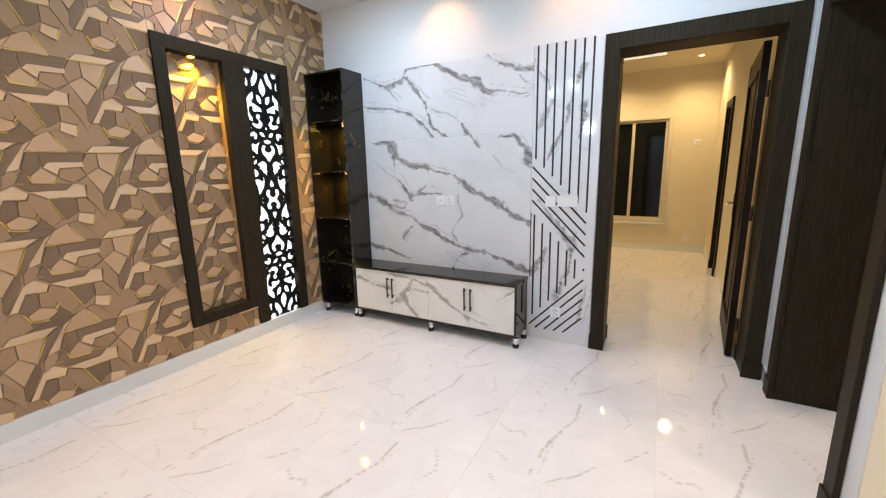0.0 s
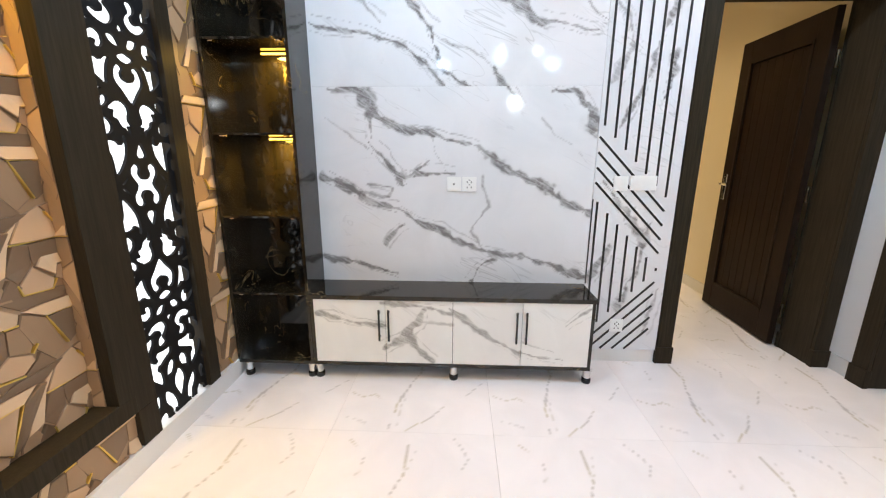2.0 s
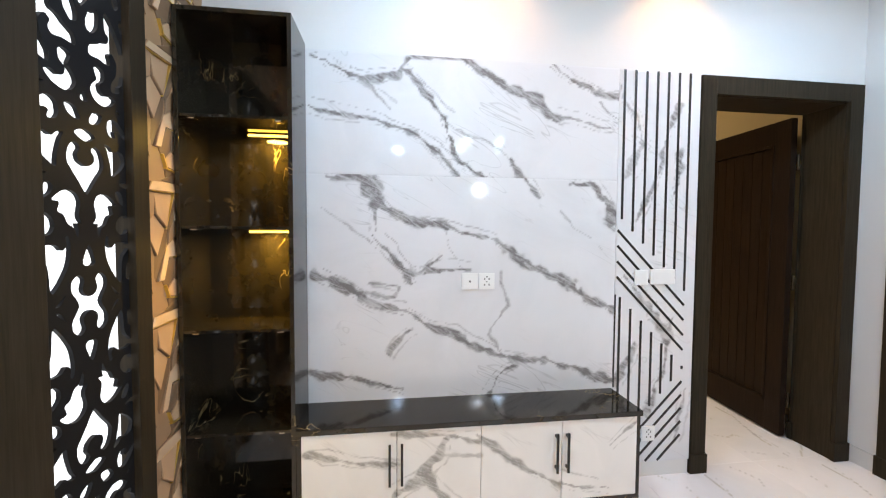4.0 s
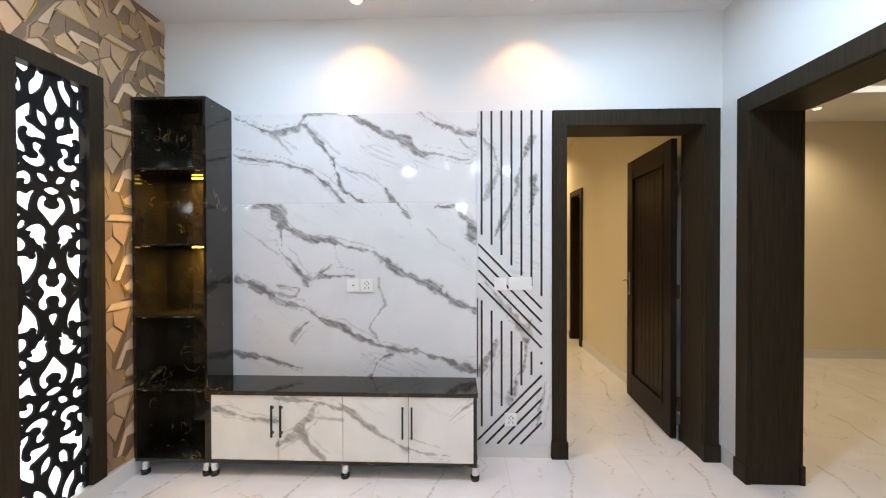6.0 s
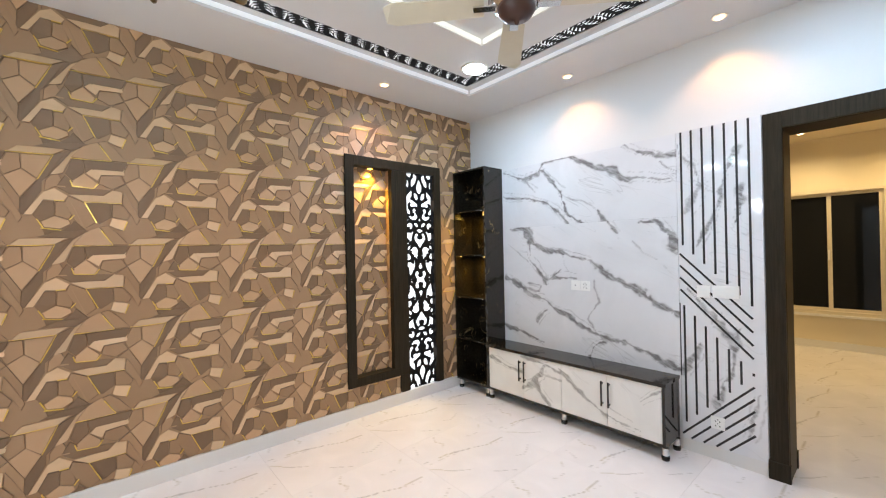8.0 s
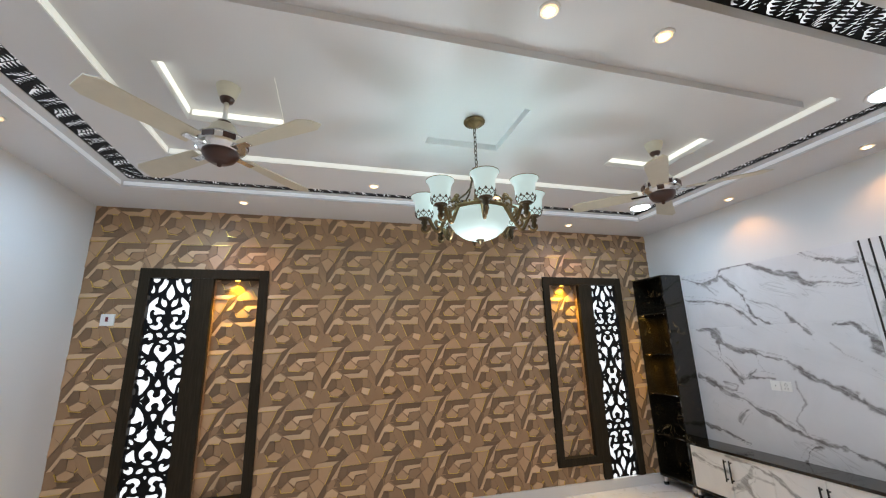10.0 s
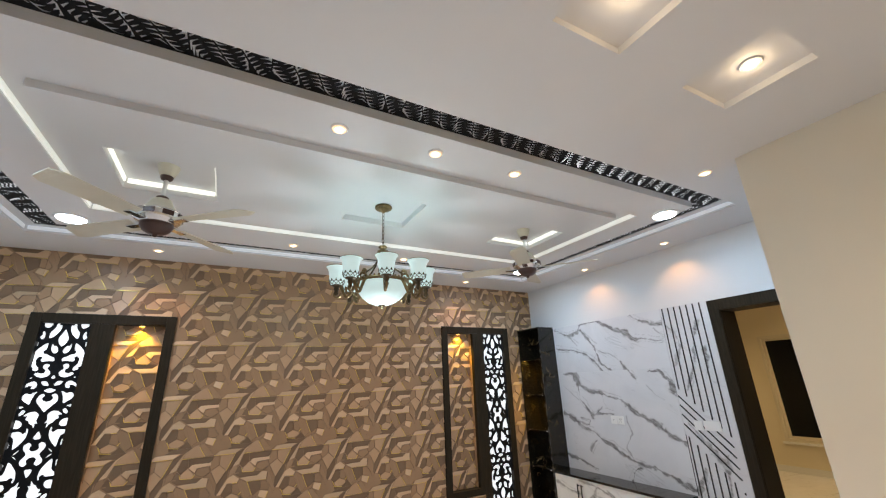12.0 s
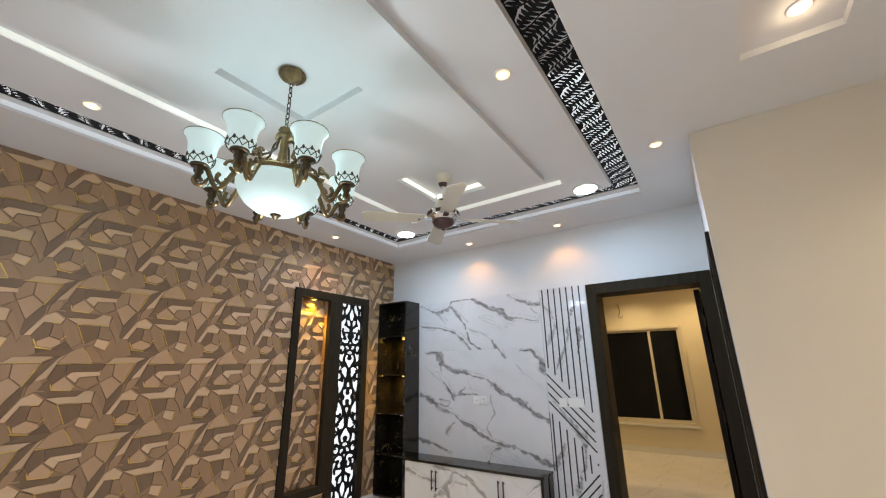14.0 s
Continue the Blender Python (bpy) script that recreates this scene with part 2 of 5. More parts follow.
def mesh_of(bm, name, mats):
    me = bpy.data.meshes.new(name)
    bmesh.ops.recalc_face_normals(bm, faces=bm.faces)
    bm.to_mesh(me)
    bm.free()
    for m in mats if isinstance(mats, (list, tuple)) else [mats]:
        me.materials.append(m)
    return me


def part(name, bm, mats, parent=None, label=""):
    ob = new(name, mesh_of(bm, name, mats) if isinstance(bm, bmesh.types.BMesh) else bm)
    if parent is not None:
        ob.parent = parent
        ob.matrix_parent_inverse = parent.matrix_world.inverted() if parent.parent is None else Matrix.Identity(4)
    return tagged(ob, label)


def thing(name, label, category, place=(0, 0, 0), group="", kind=""):
    ob = new(name)
    ob.empty_display_size = 0.1
    ob.location = place
    ob.matrix_world = Matrix.Translation(place)
    return tagged(ob, label, category, group, kind)


def bx(*args, bevel=0.0):
    return box(bmesh.new(), *args, bevel=bevel)


def structure(name, boxes, mat, label, category):
    bm = bmesh.new()
    for b in boxes:
        box(bm, *b)
    ob = new(name, mesh_of(bm, name, mat))
    return tagged(ob, label, category, "", "structure")


# ---- veins, as a field on a fine grid ----
def field(p, seed, size):
    """Smooth value noise at points p (n x 2), cell size in metres."""
    q = p / size + 37.7 * seed
    i = np.floor(q).astype(int)
    f = q - i
    f = f * f * (3 - 2 * f)

    def h(a, b):
        n = np.sin(a * 127.1 + b * 311.7 + seed * 74.7) * 43758.5453
        return n - np.floor(n)
    x, y = i[:, 0], i[:, 1]
    return ((h(x, y) * (1 - f[:, 0]) + h(x + 1, y) * f[:, 0]) * (1 - f[:, 1]) + (h(x, y + 1) * (1 - f[:, 0]) + h(x + 1, y + 1) * f[:, 0]) * f[:, 1]) - 0.5


def vein_field(p, veins, wander=0.03, seed=1):
    """veins: (points, widths at both ends, strength). Returns 0..1 at each point of p."""
    w = np.stack([field(p, seed, 0.16) + 0.38 * field(p, seed + 1, 0.05) + 0.12 * field(p, seed + 8, 0.02), field(p, seed + 2, 0.16) + 0.38 * field(p, seed + 3, 0.05) + 0.12 * field(p, seed + 9, 0.02)], 1) * 2 * wander
    q = p + w
    thick = 0.74 + 1.3 * field(p, seed + 4, 0.11) + 0.9 * field(p, seed + 5, 0.03)
    out = np.zeros(len(p))
    wisps = []
    for i, (pts, widths, strength) in enumerate(veins):
        for side, far in ((1, 0.045), (-1, 0.028)):
            if (i + side) % 3 == 0 or max(widths) < 0.012:
                continue
            run = []
            for k, (u, v) in enumerate(pts):
                du, dv = pts[min(k + 1, len(pts) - 1)][0] - pts[max(k - 1, 0)][0], pts[min(k + 1, len(pts) - 1)][1] - pts[max(k - 1, 0)][1]
                d = math.hypot(du, dv)
                off = side * far * (0.45 + 0.75 * ((k * 37 + i * 13) % 10) / 10)
                run.append((u - dv / d * off, v + du / d * off))
            wisps.append((run, (0.003, 0.006), strength * 0.5))
    for pts, widths, strength in list(veins) + wisps:
        n = len(pts) - 1
        for k in range(n):
            a, b = np.array(pts[k]), np.array(pts[k + 1])
            d = b - a
            t = np.clip(((q - a) @ d) / max(d @ d, 1e-9), 0, 1)
            dist = np.linalg.norm(q - a - t[:, None] * d, axis=1)
            width = (widths[0] + (widths[1] - widths[0]) * (k + t) / n) * np.maximum(thick, 0.15)
            out = np.maximum(out, strength * (0.82 * np.clip(3.2 * (1 - dist / width), 0, 1) + 0.30 * np.clip(1.0 - 0.45 * dist / width, 0, 1) ** 2))
    return np.clip(out, 0, 1)


def veined_slab(name, w, h, t, veins, mat, step, axis, wander=0.03, seed=1, origin=(0, 0), bevel=0.0):
    """A slab with a fine front grid. axis 'y': stands in the xz plane, front to -y; 'z': lies, top to +z. Its corner is the origin."""
    nx, ny = max(2, round(w / step)), max(2, round(h / step))
    gx, gy = np.meshgrid(np.linspace(0, w, nx + 1), np.linspace(0, h, ny + 1))
    p = np.stack([gx.ravel(), gy.ravel()], 1)
    n = len(p)
    val = vein_field(p + np.array(origin), veins, wander, seed)
    rim = np.array([i for i in range(nx + 1)] + [(j + 1) * (nx + 1) - 1 for j in range(1, ny + 1)] + [ny * (nx + 1) + i for i in range(nx - 1, -1, -1)] + [j * (nx + 1) for j in range(ny - 1, 0, -1)])
    edge = np.zeros(n)
    edge[rim] = bevel
    if axis == "y":
        v = np.stack([p[:, 0], edge, p[:, 1]], 1)
        back = np.stack([p[rim, 0], np.full(len(rim), t), p[rim, 1]], 1)
    else:
        v = np.stack([p[:, 0], p[:, 1], -edge], 1)
        back = np.stack([p[rim, 0], p[rim, 1], np.full(len(rim), -t)], 1)
    faces = [(j * (nx + 1) + i, j * (nx + 1) + i + 1, (j + 1) * (nx + 1) + i + 1, (j + 1) * (nx + 1) + i) for j in range(ny) for i in range(nx)]
    m = len(rim)
    faces += [(int(rim[(k + 1) % m]), int(rim[k]), n + k, n + (k + 1) % m) for k in range(m)]
    me = bpy.data.meshes.new(name)
    me.from_pydata(np.concatenate([v, back]).tolist(), [], faces)
    att = me.attributes.new("vein", "FLOAT", "POINT")
    att.data.foreach_set("value", np.concatenate([val, val[rim]]).astype(np.float32))
    me.materials.append(mat)
    me.validate()
    me.update()
    return me


# ---- large structure ----
structure("floor_slab", [(-3.2, 5.2, -3.2, 8.0, -0.2, -0.011)], GROUT, "pale grout bed under the polished floor tiles", "floor")
structure("wall_west", [(-3.05, -2.845, SY - 0.2, TY + 0.23, -0.011, 3.1)], WHITE, "masonry wall behind the taupe relief panels", "wall")
structure("wall_south", [(-2.845, 4.9, SY - 0.2, SY, -0.011, 3.1)], WHITE, "plain white painted end wall", "wall")
DX0, DX1, DTOP = -0.045, 0.825, 2.165
structure("wall_north", [(-2.845, DX0 - 0.02, TY, TY + 0.23, -0.011, 3.1), (DX0 - 0.02, DX1 + 0.02, TY, TY + 0.23, DTOP + 0.02, 3.1),
                         (DX1 + 0.02, 1.22, TY, TY + 0.23, -0.011, 3.1)], WHITE, "white painted media wall with a doorway", "wall")
OY0, OY1, OTOP = 1.97, 2.858, 2.165
structure("wall_east", [(EX, 1.22, BY + 0.004, OY0 - 0.02, -0.011, 3.1), (EX, 1.22, OY0 - 0.02, OY1 + 0.02, OTOP + 0.02, 3.1), (EX, 1.22, OY1 + 0.02, TY, -0.011, 3.1)],
          WHITE, "short white painted wall with a dark framed opening", "wall")
structure("wall_beige", [(EX + 0.003, 4.7, BY, BY + 0.2, -0.011, 3.1)], CREAM, "pale cream painted wall of the lounge", "wall")
structure("wall_far_east", [(4.7, 4.9, SY, 5.7, -0.011, 3.1)], CREAM, "plain cream painted end wall", "wall")
# bedroom and side room
structure("wall_bedroom_east", [(BR, BR + 0.2, TY + 0.23, 5.98, -0.011, 3.1), (BR, BR + 0.2, 5.98, 6.42, 2.12, 3.1), (BR, BR + 0.2, 6.42, BF + 0.2, -0.011, 3.1)], BEIGE, "cream painted bedroom wall with a dark doorway", "wall")
WX0, WX1, WZ0, WZ1 = -1.76, 0.36, 0.47, 2.19
structure("wall_bedroom_far", [(-3.05, WX0, BF, BF + 0.2, -0.011, 3.1), (WX1, BR, BF, BF + 0.2, -0.011, 3.1), (WX0, WX1, BF, BF + 0.2, -0.011, WZ0), (WX0, WX1, BF, BF + 0.2, WZ1, 3.1)], BEIGE, "cream painted bedroom wall with a wide window", "wall")
structure("wall_bedroom_west", [(-3.05, -2.845, TY + 0.23, BF, -0.011, 3.1)], BEIGE, "cream painted bedroom side wall", "wall")
structure("wall_side_room", [(BR + 0.2, 4.7, 5.5, 5.7, -0.011, 3.1)], BEIGE, "cream painted far wall of the side room", "wall")
# closed box behind the doorway, its walls black to stand for darkness
structure("wall_dark_room", [(2.2, 2.3, 5.7, 6.9, -0.011, 3.1), (BR + 0.2, 2.2, 6.8, 6.9, -0.011, 3.1)], BLACK, "added walls coloured black for the unlit room behind the doorway", "wall")
bm = box(bmesh.new(), -2.845, BR, TY + 0.23, BF, 2.9, 3.1)
box(bm, -2.3, 0.25, 4.0, 6.75, 2.895, 2.8999, mat=0)
tagged(new("ceiling_bedroom", mesh_of(bm, "ceiling_bedroom", BEIGE)), "cream painted bedroom ceiling", "ceiling", "", "structure")
tagged(new("ceiling_side_room", mesh_of(bx(EX, 4.7, BY, 6.9, 2.9, 3.1), "ceiling_side_room", CEIL)), "white painted ceiling of the side room", "ceiling", "", "structure")


def ring(bm, outer, inner, z0, z1):
    """A flat frame between two rectangles (x0, x1, y0, y1)."""
    a, b = outer, inner
    for r in ((a[0], a[1], a[2], b[2]), (a[0], a[1], b[3], a[3]), (a[0], b[0], b[2], b[3]), (b[1], a[1], b[2], b[3])):
        box(bm, *r, z0, z1)


TRAY, RING = (-2.19, 0.56, -2.53, 2.565), (-1.93, 0.37, -2.26, 2.28)
SCREEN = (-2.135, 0.552, -2.46, 2.485)
GRO, GRI = (-1.49, 0.060, -1.96, 2.00), (-1.39, -0.055, -1.86, 1.885)
LAT_Z = CZ + 0.055
bm = bmesh.new()
ring(bm, (-2.845, EX, SY, TY), TRAY, CZ, 3.1)                       # border round the walls
ring(bm, TRAY, SCREEN, CZ + 0.048, CZ + 0.10)                       # lip round the leaf screens
ring(bm, RING, GRO, CZ, CZ + 0.06)                                  # first drop
FANS = [(-0.73, -1.41), (-0.73, 1.42)]
holes = [(-1.0, -0.49, -1.68, -1.14), (-0.96, -0.45, -0.255, 0.265), (-1.0, -0.49, 1.17, 1.70)]
ys = [GRI[2]] + [v for h in holes for v in h[2:]] + [GRI[3]]
for k in range(0, len(ys), 2):
    box(bm, GRI[0], GRI[1], ys[k], ys[k + 1], CZ, CZ + 0.10)        # central panel between the recesses
for h, d in zip(holes, (0.07, 0.045, 0.07)):
    box(bm, GRI[0], h[0], h[2], h[3], CZ, CZ + 0.10)
    box(bm, h[1], GRI[1], h[2], h[3], CZ, CZ + 0.10)
    box(bm, h[0] - 0.001, h[1] + 0.001, h[2] - 0.001, h[3] + 0.001, CZ + d, CZ + d + 0.02)
ring(bm, (GRO[0] - 0.01, GRO[1] + 0.01, GRO[2] - 0.01, GRO[3] + 0.01), (GRI[0] + 0.01, GRI[1] - 0.01, GRI[2] + 0.01, GRI[3] - 0.01), CZ + 0.042, CZ + 0.059)
box(bm, RING[0], RING[1], RING[2], RING[3], CZ + 0.101, 3.1)
tagged(new("ceiling", mesh_of(bm, "ceiling", CEIL)), "white plaster tray ceiling with stepped panels and recesses", "ceiling", "", "structure")
bm = bmesh.new()
squares = [(1.205, 1.58, 0.0, 0.372), (1.20, 1.578, 0.815, 1.18)]
lo = SY
for s in squares:
    box(bm, EX, 4.7, lo, s[2], CZ, 3.1)
    box(bm, EX, s[0], s[2], s[3], CZ, 3.1)
    box(bm, s[1], 4.7, s[2], s[3], CZ, 3.1)
    box(bm, s[0] - 0.001, s[1] + 0.001, s[2] - 0.001, s[3] + 0.001, CZ + 0.036, 3.09)
    lo = s[3]
box(bm, EX, 4.7, lo, BY, CZ, 3.1)
tagged(new("ceiling_lounge", mesh_of(bm, "ceiling_lounge", CEIL)), "white plaster ceiling with small square recesses", "ceiling", "", "structure")

# glowing strips added over the tray's risers for the bluish light on them
for r in ((TRAY[0] + 0.001, TRAY[0] + 0.006, TRAY[2] + 0.02, TRAY[3] - 0.02), (TRAY[0] + 0.02, TRAY[1] - 0.02, TRAY[3] - 0.006, TRAY[3] - 0.001), (TRAY[0] + 0.02, TRAY[1] - 0.02, TRAY[2] + 0.001, TRAY[2] + 0.006)):
    tagged(part("tray_riser_glow", bx(*r, CZ + 0.018, CZ + 0.046), E_TRAY), "glowing bluish white strip for the LED-lit riser of the tray", "LED strip", "tray LED strips")
# glowing strips that stand for the LED-lit sides of the cove and fan recesses
for name, r in (("cove_side_glow", (GRO[0] + 0.004, GRO[0] + 0.012, GRO[2] + 0.02, GRO[3] - 0.02)), ("cove_side_glow", (GRO[0] + 0.02, GRO[1] - 0.02, GRO[2] + 0.004, GRO[2] + 0.012)),
                ("cove_side_glow", (GRO[0] + 0.02, GRO[1] - 0.02, GRO[3] - 0.012, GRO[3] - 0.004))):
    tagged(part(name, bx(*r, CZ + 0.004, CZ + 0.036), E_COVE), "glowing pale strip for the LED-lit side of the ceiling groove", "LED strip", "cove LED strips")
for h in (holes[0], holes[2]):
    strip = thing("recess_side_glow", "glowing pale strip for the LED-lit sides of a fan recess", "LED strip", ((h[0] + h[1]) / 2, (h[2] + h[3]) / 2, CZ + 0.06), "recess LED strips")
    for r in ((h[0] + 0.003, h[0] + 0.01, h[2] + 0.02, h[3] - 0.02), (h[1] - 0.01, h[1] - 0.003, h[2] + 0.02, h[3] - 0.02),
              (h[0] + 0.02, h[1] - 0.02, h[2] + 0.003, h[2] + 0.01), (h[0] + 0.02, h[1] - 0.02, h[3] - 0.01, h[3] - 0.003)):
        part("strip", bx(*r, CZ + 0.036, CZ + 0.066), E_RECESS, strip)


# ---- relief panels of the west wall ----
PITCH, PY, PZ = 0.513, 1.158, 1.293       # pattern pitch and the tip of one kite
STONE_LIST = []


def stone(tone, *outline):
    """One printed stone of the covering, its shading held in the tone, its outline in hundredths of the pitch."""
    STONE_LIST.append(("MGPDL".index(tone), [(u / 100 * PITCH, v / 100 * PITCH) for u, v in outline]))


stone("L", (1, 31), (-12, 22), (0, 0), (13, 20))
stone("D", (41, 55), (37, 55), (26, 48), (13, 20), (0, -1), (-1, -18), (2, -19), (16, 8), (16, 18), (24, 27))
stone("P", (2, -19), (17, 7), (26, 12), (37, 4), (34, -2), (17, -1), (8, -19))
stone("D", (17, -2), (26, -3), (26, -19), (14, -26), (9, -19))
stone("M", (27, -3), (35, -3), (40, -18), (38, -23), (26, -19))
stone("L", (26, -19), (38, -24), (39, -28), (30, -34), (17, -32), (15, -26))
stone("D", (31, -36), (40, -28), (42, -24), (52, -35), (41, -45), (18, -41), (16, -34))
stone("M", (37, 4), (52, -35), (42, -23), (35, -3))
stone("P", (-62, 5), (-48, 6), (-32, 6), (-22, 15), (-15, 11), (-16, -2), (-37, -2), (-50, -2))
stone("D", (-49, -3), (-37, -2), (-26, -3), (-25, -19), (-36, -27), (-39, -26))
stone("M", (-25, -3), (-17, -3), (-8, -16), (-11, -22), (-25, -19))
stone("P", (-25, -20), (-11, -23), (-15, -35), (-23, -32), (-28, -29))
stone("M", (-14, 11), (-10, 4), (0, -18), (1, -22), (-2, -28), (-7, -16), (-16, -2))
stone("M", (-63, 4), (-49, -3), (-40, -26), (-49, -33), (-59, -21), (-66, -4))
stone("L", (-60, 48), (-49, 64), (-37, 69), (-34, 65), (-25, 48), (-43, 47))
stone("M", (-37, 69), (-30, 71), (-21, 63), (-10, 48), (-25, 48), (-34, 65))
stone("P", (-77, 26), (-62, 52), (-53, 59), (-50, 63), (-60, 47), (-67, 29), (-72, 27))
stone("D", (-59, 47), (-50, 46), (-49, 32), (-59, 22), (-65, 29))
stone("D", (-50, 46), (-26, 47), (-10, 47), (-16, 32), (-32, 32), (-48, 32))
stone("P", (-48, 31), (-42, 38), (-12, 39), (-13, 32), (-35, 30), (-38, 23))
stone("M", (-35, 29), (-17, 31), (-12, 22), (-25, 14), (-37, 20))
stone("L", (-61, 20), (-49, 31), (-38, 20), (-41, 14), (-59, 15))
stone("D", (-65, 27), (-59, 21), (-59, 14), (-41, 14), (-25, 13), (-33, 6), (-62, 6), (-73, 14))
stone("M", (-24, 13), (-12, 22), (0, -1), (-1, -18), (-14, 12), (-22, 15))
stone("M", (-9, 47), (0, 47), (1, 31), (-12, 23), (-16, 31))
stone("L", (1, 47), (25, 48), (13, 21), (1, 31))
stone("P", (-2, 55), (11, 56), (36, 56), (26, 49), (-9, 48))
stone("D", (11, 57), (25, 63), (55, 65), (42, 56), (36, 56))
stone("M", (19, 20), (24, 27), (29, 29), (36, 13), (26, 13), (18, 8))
GILT = [((a / 100 * PITCH, b / 100 * PITCH), (c / 100 * PITCH, d / 100 * PITCH)) for a, b, c, d in (
    (15, -33, 31, -35), (-25, 48, -35, 65), (-39, -26, -49, -3), (-50, -2, -37, -2), (-37, -2, -16, -2), (12, 48, 26, 49), (-10, 48, 12, 48), (-15, -35, -11, -24), (-59, 15, -41, 14), (26, -2, 34, -2), (-60, 47, -25, 48), (-61, 22, -59, 15), (42, -18, 38, -23), (-41, 14, -37, 20), (12, -23, 17, -33), (13, 20, 26, 48))]


def clip(poly, lo, hi, axis):
    for bound, sign in ((lo, 1), (hi, -1)):
        out = []
        for a, b in zip(poly, poly[1:] + poly[:1]):
            ia, ib = sign * (a[axis] - bound) >= 0, sign * (b[axis] - bound) >= 0
            if ia:
                out.append(a)
            if ia != ib:
                t = (bound - a[axis]) / (b[axis] - a[axis])
                out.append((a[0] + t * (b[0] - a[0]), a[1] + t * (b[1] - a[1])))
        poly = out
        if len(poly) < 3:
            return []
    return poly


def relief(cell, region=None, thick=0.10):
    """One length of the embossed covering about the kite of its cell, in x (out of the wall), y, z."""
    bm = bmesh.new()
    oy, oz = cell
    h = PITCH / 2
    base = [(-h, -h), (h, -h), (h, h), (-h, h)]

    def cut(poly):
        if not region:
            return poly
        moved = [(p[0] + oy, p[1] + oz) for p in poly]
        moved = clip(moved, region[0], region[1], 0)
        moved = clip(moved, region[2], region[3], 1) if moved else []
        return [(p[0] - oy, p[1] - oz) for p in moved]

    def prism(poly, back, front, tone=0):
        a = [bm.verts.new((back, *p)) for p in poly]
        f = [bm.verts.new((front, *p)) for p in poly]
        bm.faces.new(f).material_index = tone
        for k in range(len(poly)):
            bm.faces.new((a[k], a[(k + 1) % len(poly)], f[(k + 1) % len(poly)], f[k])).material_index = tone
    slab = cut(base)
    if slab:
        prism(slab, -thick, 0.0, 0)
    for n, (tone, outline) in enumerate(STONE_LIST):
        mx, my = sum(p[0] for p in outline) / len(outline), sum(p[1] for p in outline) / len(outline)
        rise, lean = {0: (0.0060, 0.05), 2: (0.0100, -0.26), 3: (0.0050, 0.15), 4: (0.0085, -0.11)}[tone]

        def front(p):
            """Height of the tilted face, leaned to match the painted shading: light stones look up, dark ones down."""
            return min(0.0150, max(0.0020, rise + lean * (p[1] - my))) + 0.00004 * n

        poly = cut(outline)
        if len(poly) < 3:
            continue
        cx, cy = sum(p[0] for p in poly) / len(poly), sum(p[1] for p in poly) / len(poly)
        inner = []
        for p in poly:
            k = max(0.5, 1 - 0.0032 / max(math.hypot(p[0] - cx, p[1] - cy), 0.004))
            inner.append((cx + (p[0] - cx) * k, cy + (p[1] - cy) * k))
        back = [bm.verts.new((-0.001, *p)) for p in poly]
        edge = [bm.verts.new((max(0.001, front(p) - 0.0030), *p)) for p in poly]
        face = [bm.verts.new((front(p), *p)) for p in inner]
        bm.faces.new(face).material_index = tone
        for k in range(len(poly)):
            m = (k + 1) % len(poly)
            # most rims drop a tone, side walls take the darkest, for dark joints
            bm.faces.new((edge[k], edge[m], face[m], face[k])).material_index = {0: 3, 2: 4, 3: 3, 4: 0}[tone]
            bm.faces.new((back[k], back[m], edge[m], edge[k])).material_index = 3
    for p, q in GILT:
        d = Vector((q[0] - p[0], q[1] - p[1]))
        w = Vector((-d.y, d.x)).normalized() * 0.0027
        poly = cut([(p[0] - w.x, p[1] - w.y), (q[0] - w.x, q[1] - w.y), (q[0] + w.x, q[1] + w.y), (p[0] + w.x, p[1] + w.y)])
        if len(poly) > 2:
            prism(poly, -0.001, 0.0122, 1)
    return bm


NY0, NY1, NZ0, NZ1, NLOW = 1.55, 2.63, 0.11, 2.325, 0.275     # outline of the frame near the media wall
MID = 0.113                                                    # the two frames mirror about y = MID / 2
F2 = (MID - NY1, MID - NY0)
REGIONS = [(SY, F2[0], 0.105, CZ), (F2[0], F2[1], NZ1, CZ), (F2[1], NY0, 0.105, CZ), (NY0, NY1, NZ1, CZ), (NY1, TY, 0.105, CZ),
           (NY0, 2.10, 0.105, NLOW), (MID - 2.10, MID - NY0, 0.105, NLOW)]
relief_wall = thing("relief_wall", "taupe patterned wall covering with faceted stones and gold lines", "wall", (-2.735, 0, 0), "", "structure")
whole = None
loose = None


def islands(bm, mats):
    """The separate pieces of a mesh, largest first, each as a mesh of its own."""
    left, out = set(bm.faces), []
    while left:
        todo = [left.pop()]
        group = list(todo)
        while todo:
            for v in todo.pop().verts:
                for f in v.link_faces:
                    if f in left:
                        left.discard(f)
                        todo.append(f)
                        group.append(f)
        verts = {}
        for f in group:
            for v in f.verts:
                verts.setdefault(v, len(verts))
        me = bpy.data.meshes.new("stone")
        me.from_pydata([tuple(v.co) for v in verts], [], [[verts[v] for v in f.verts] for f in group])
        me.polygons.foreach_set("material_index", [f.material_index for f in group])
        for m in mats:
            me.materials.append(m)
        out.append((max(f.calc_area() for f in group), len(out), me))
    return [me for _, _, me in sorted(out, key=lambda o: (-o[0], o[1]))]


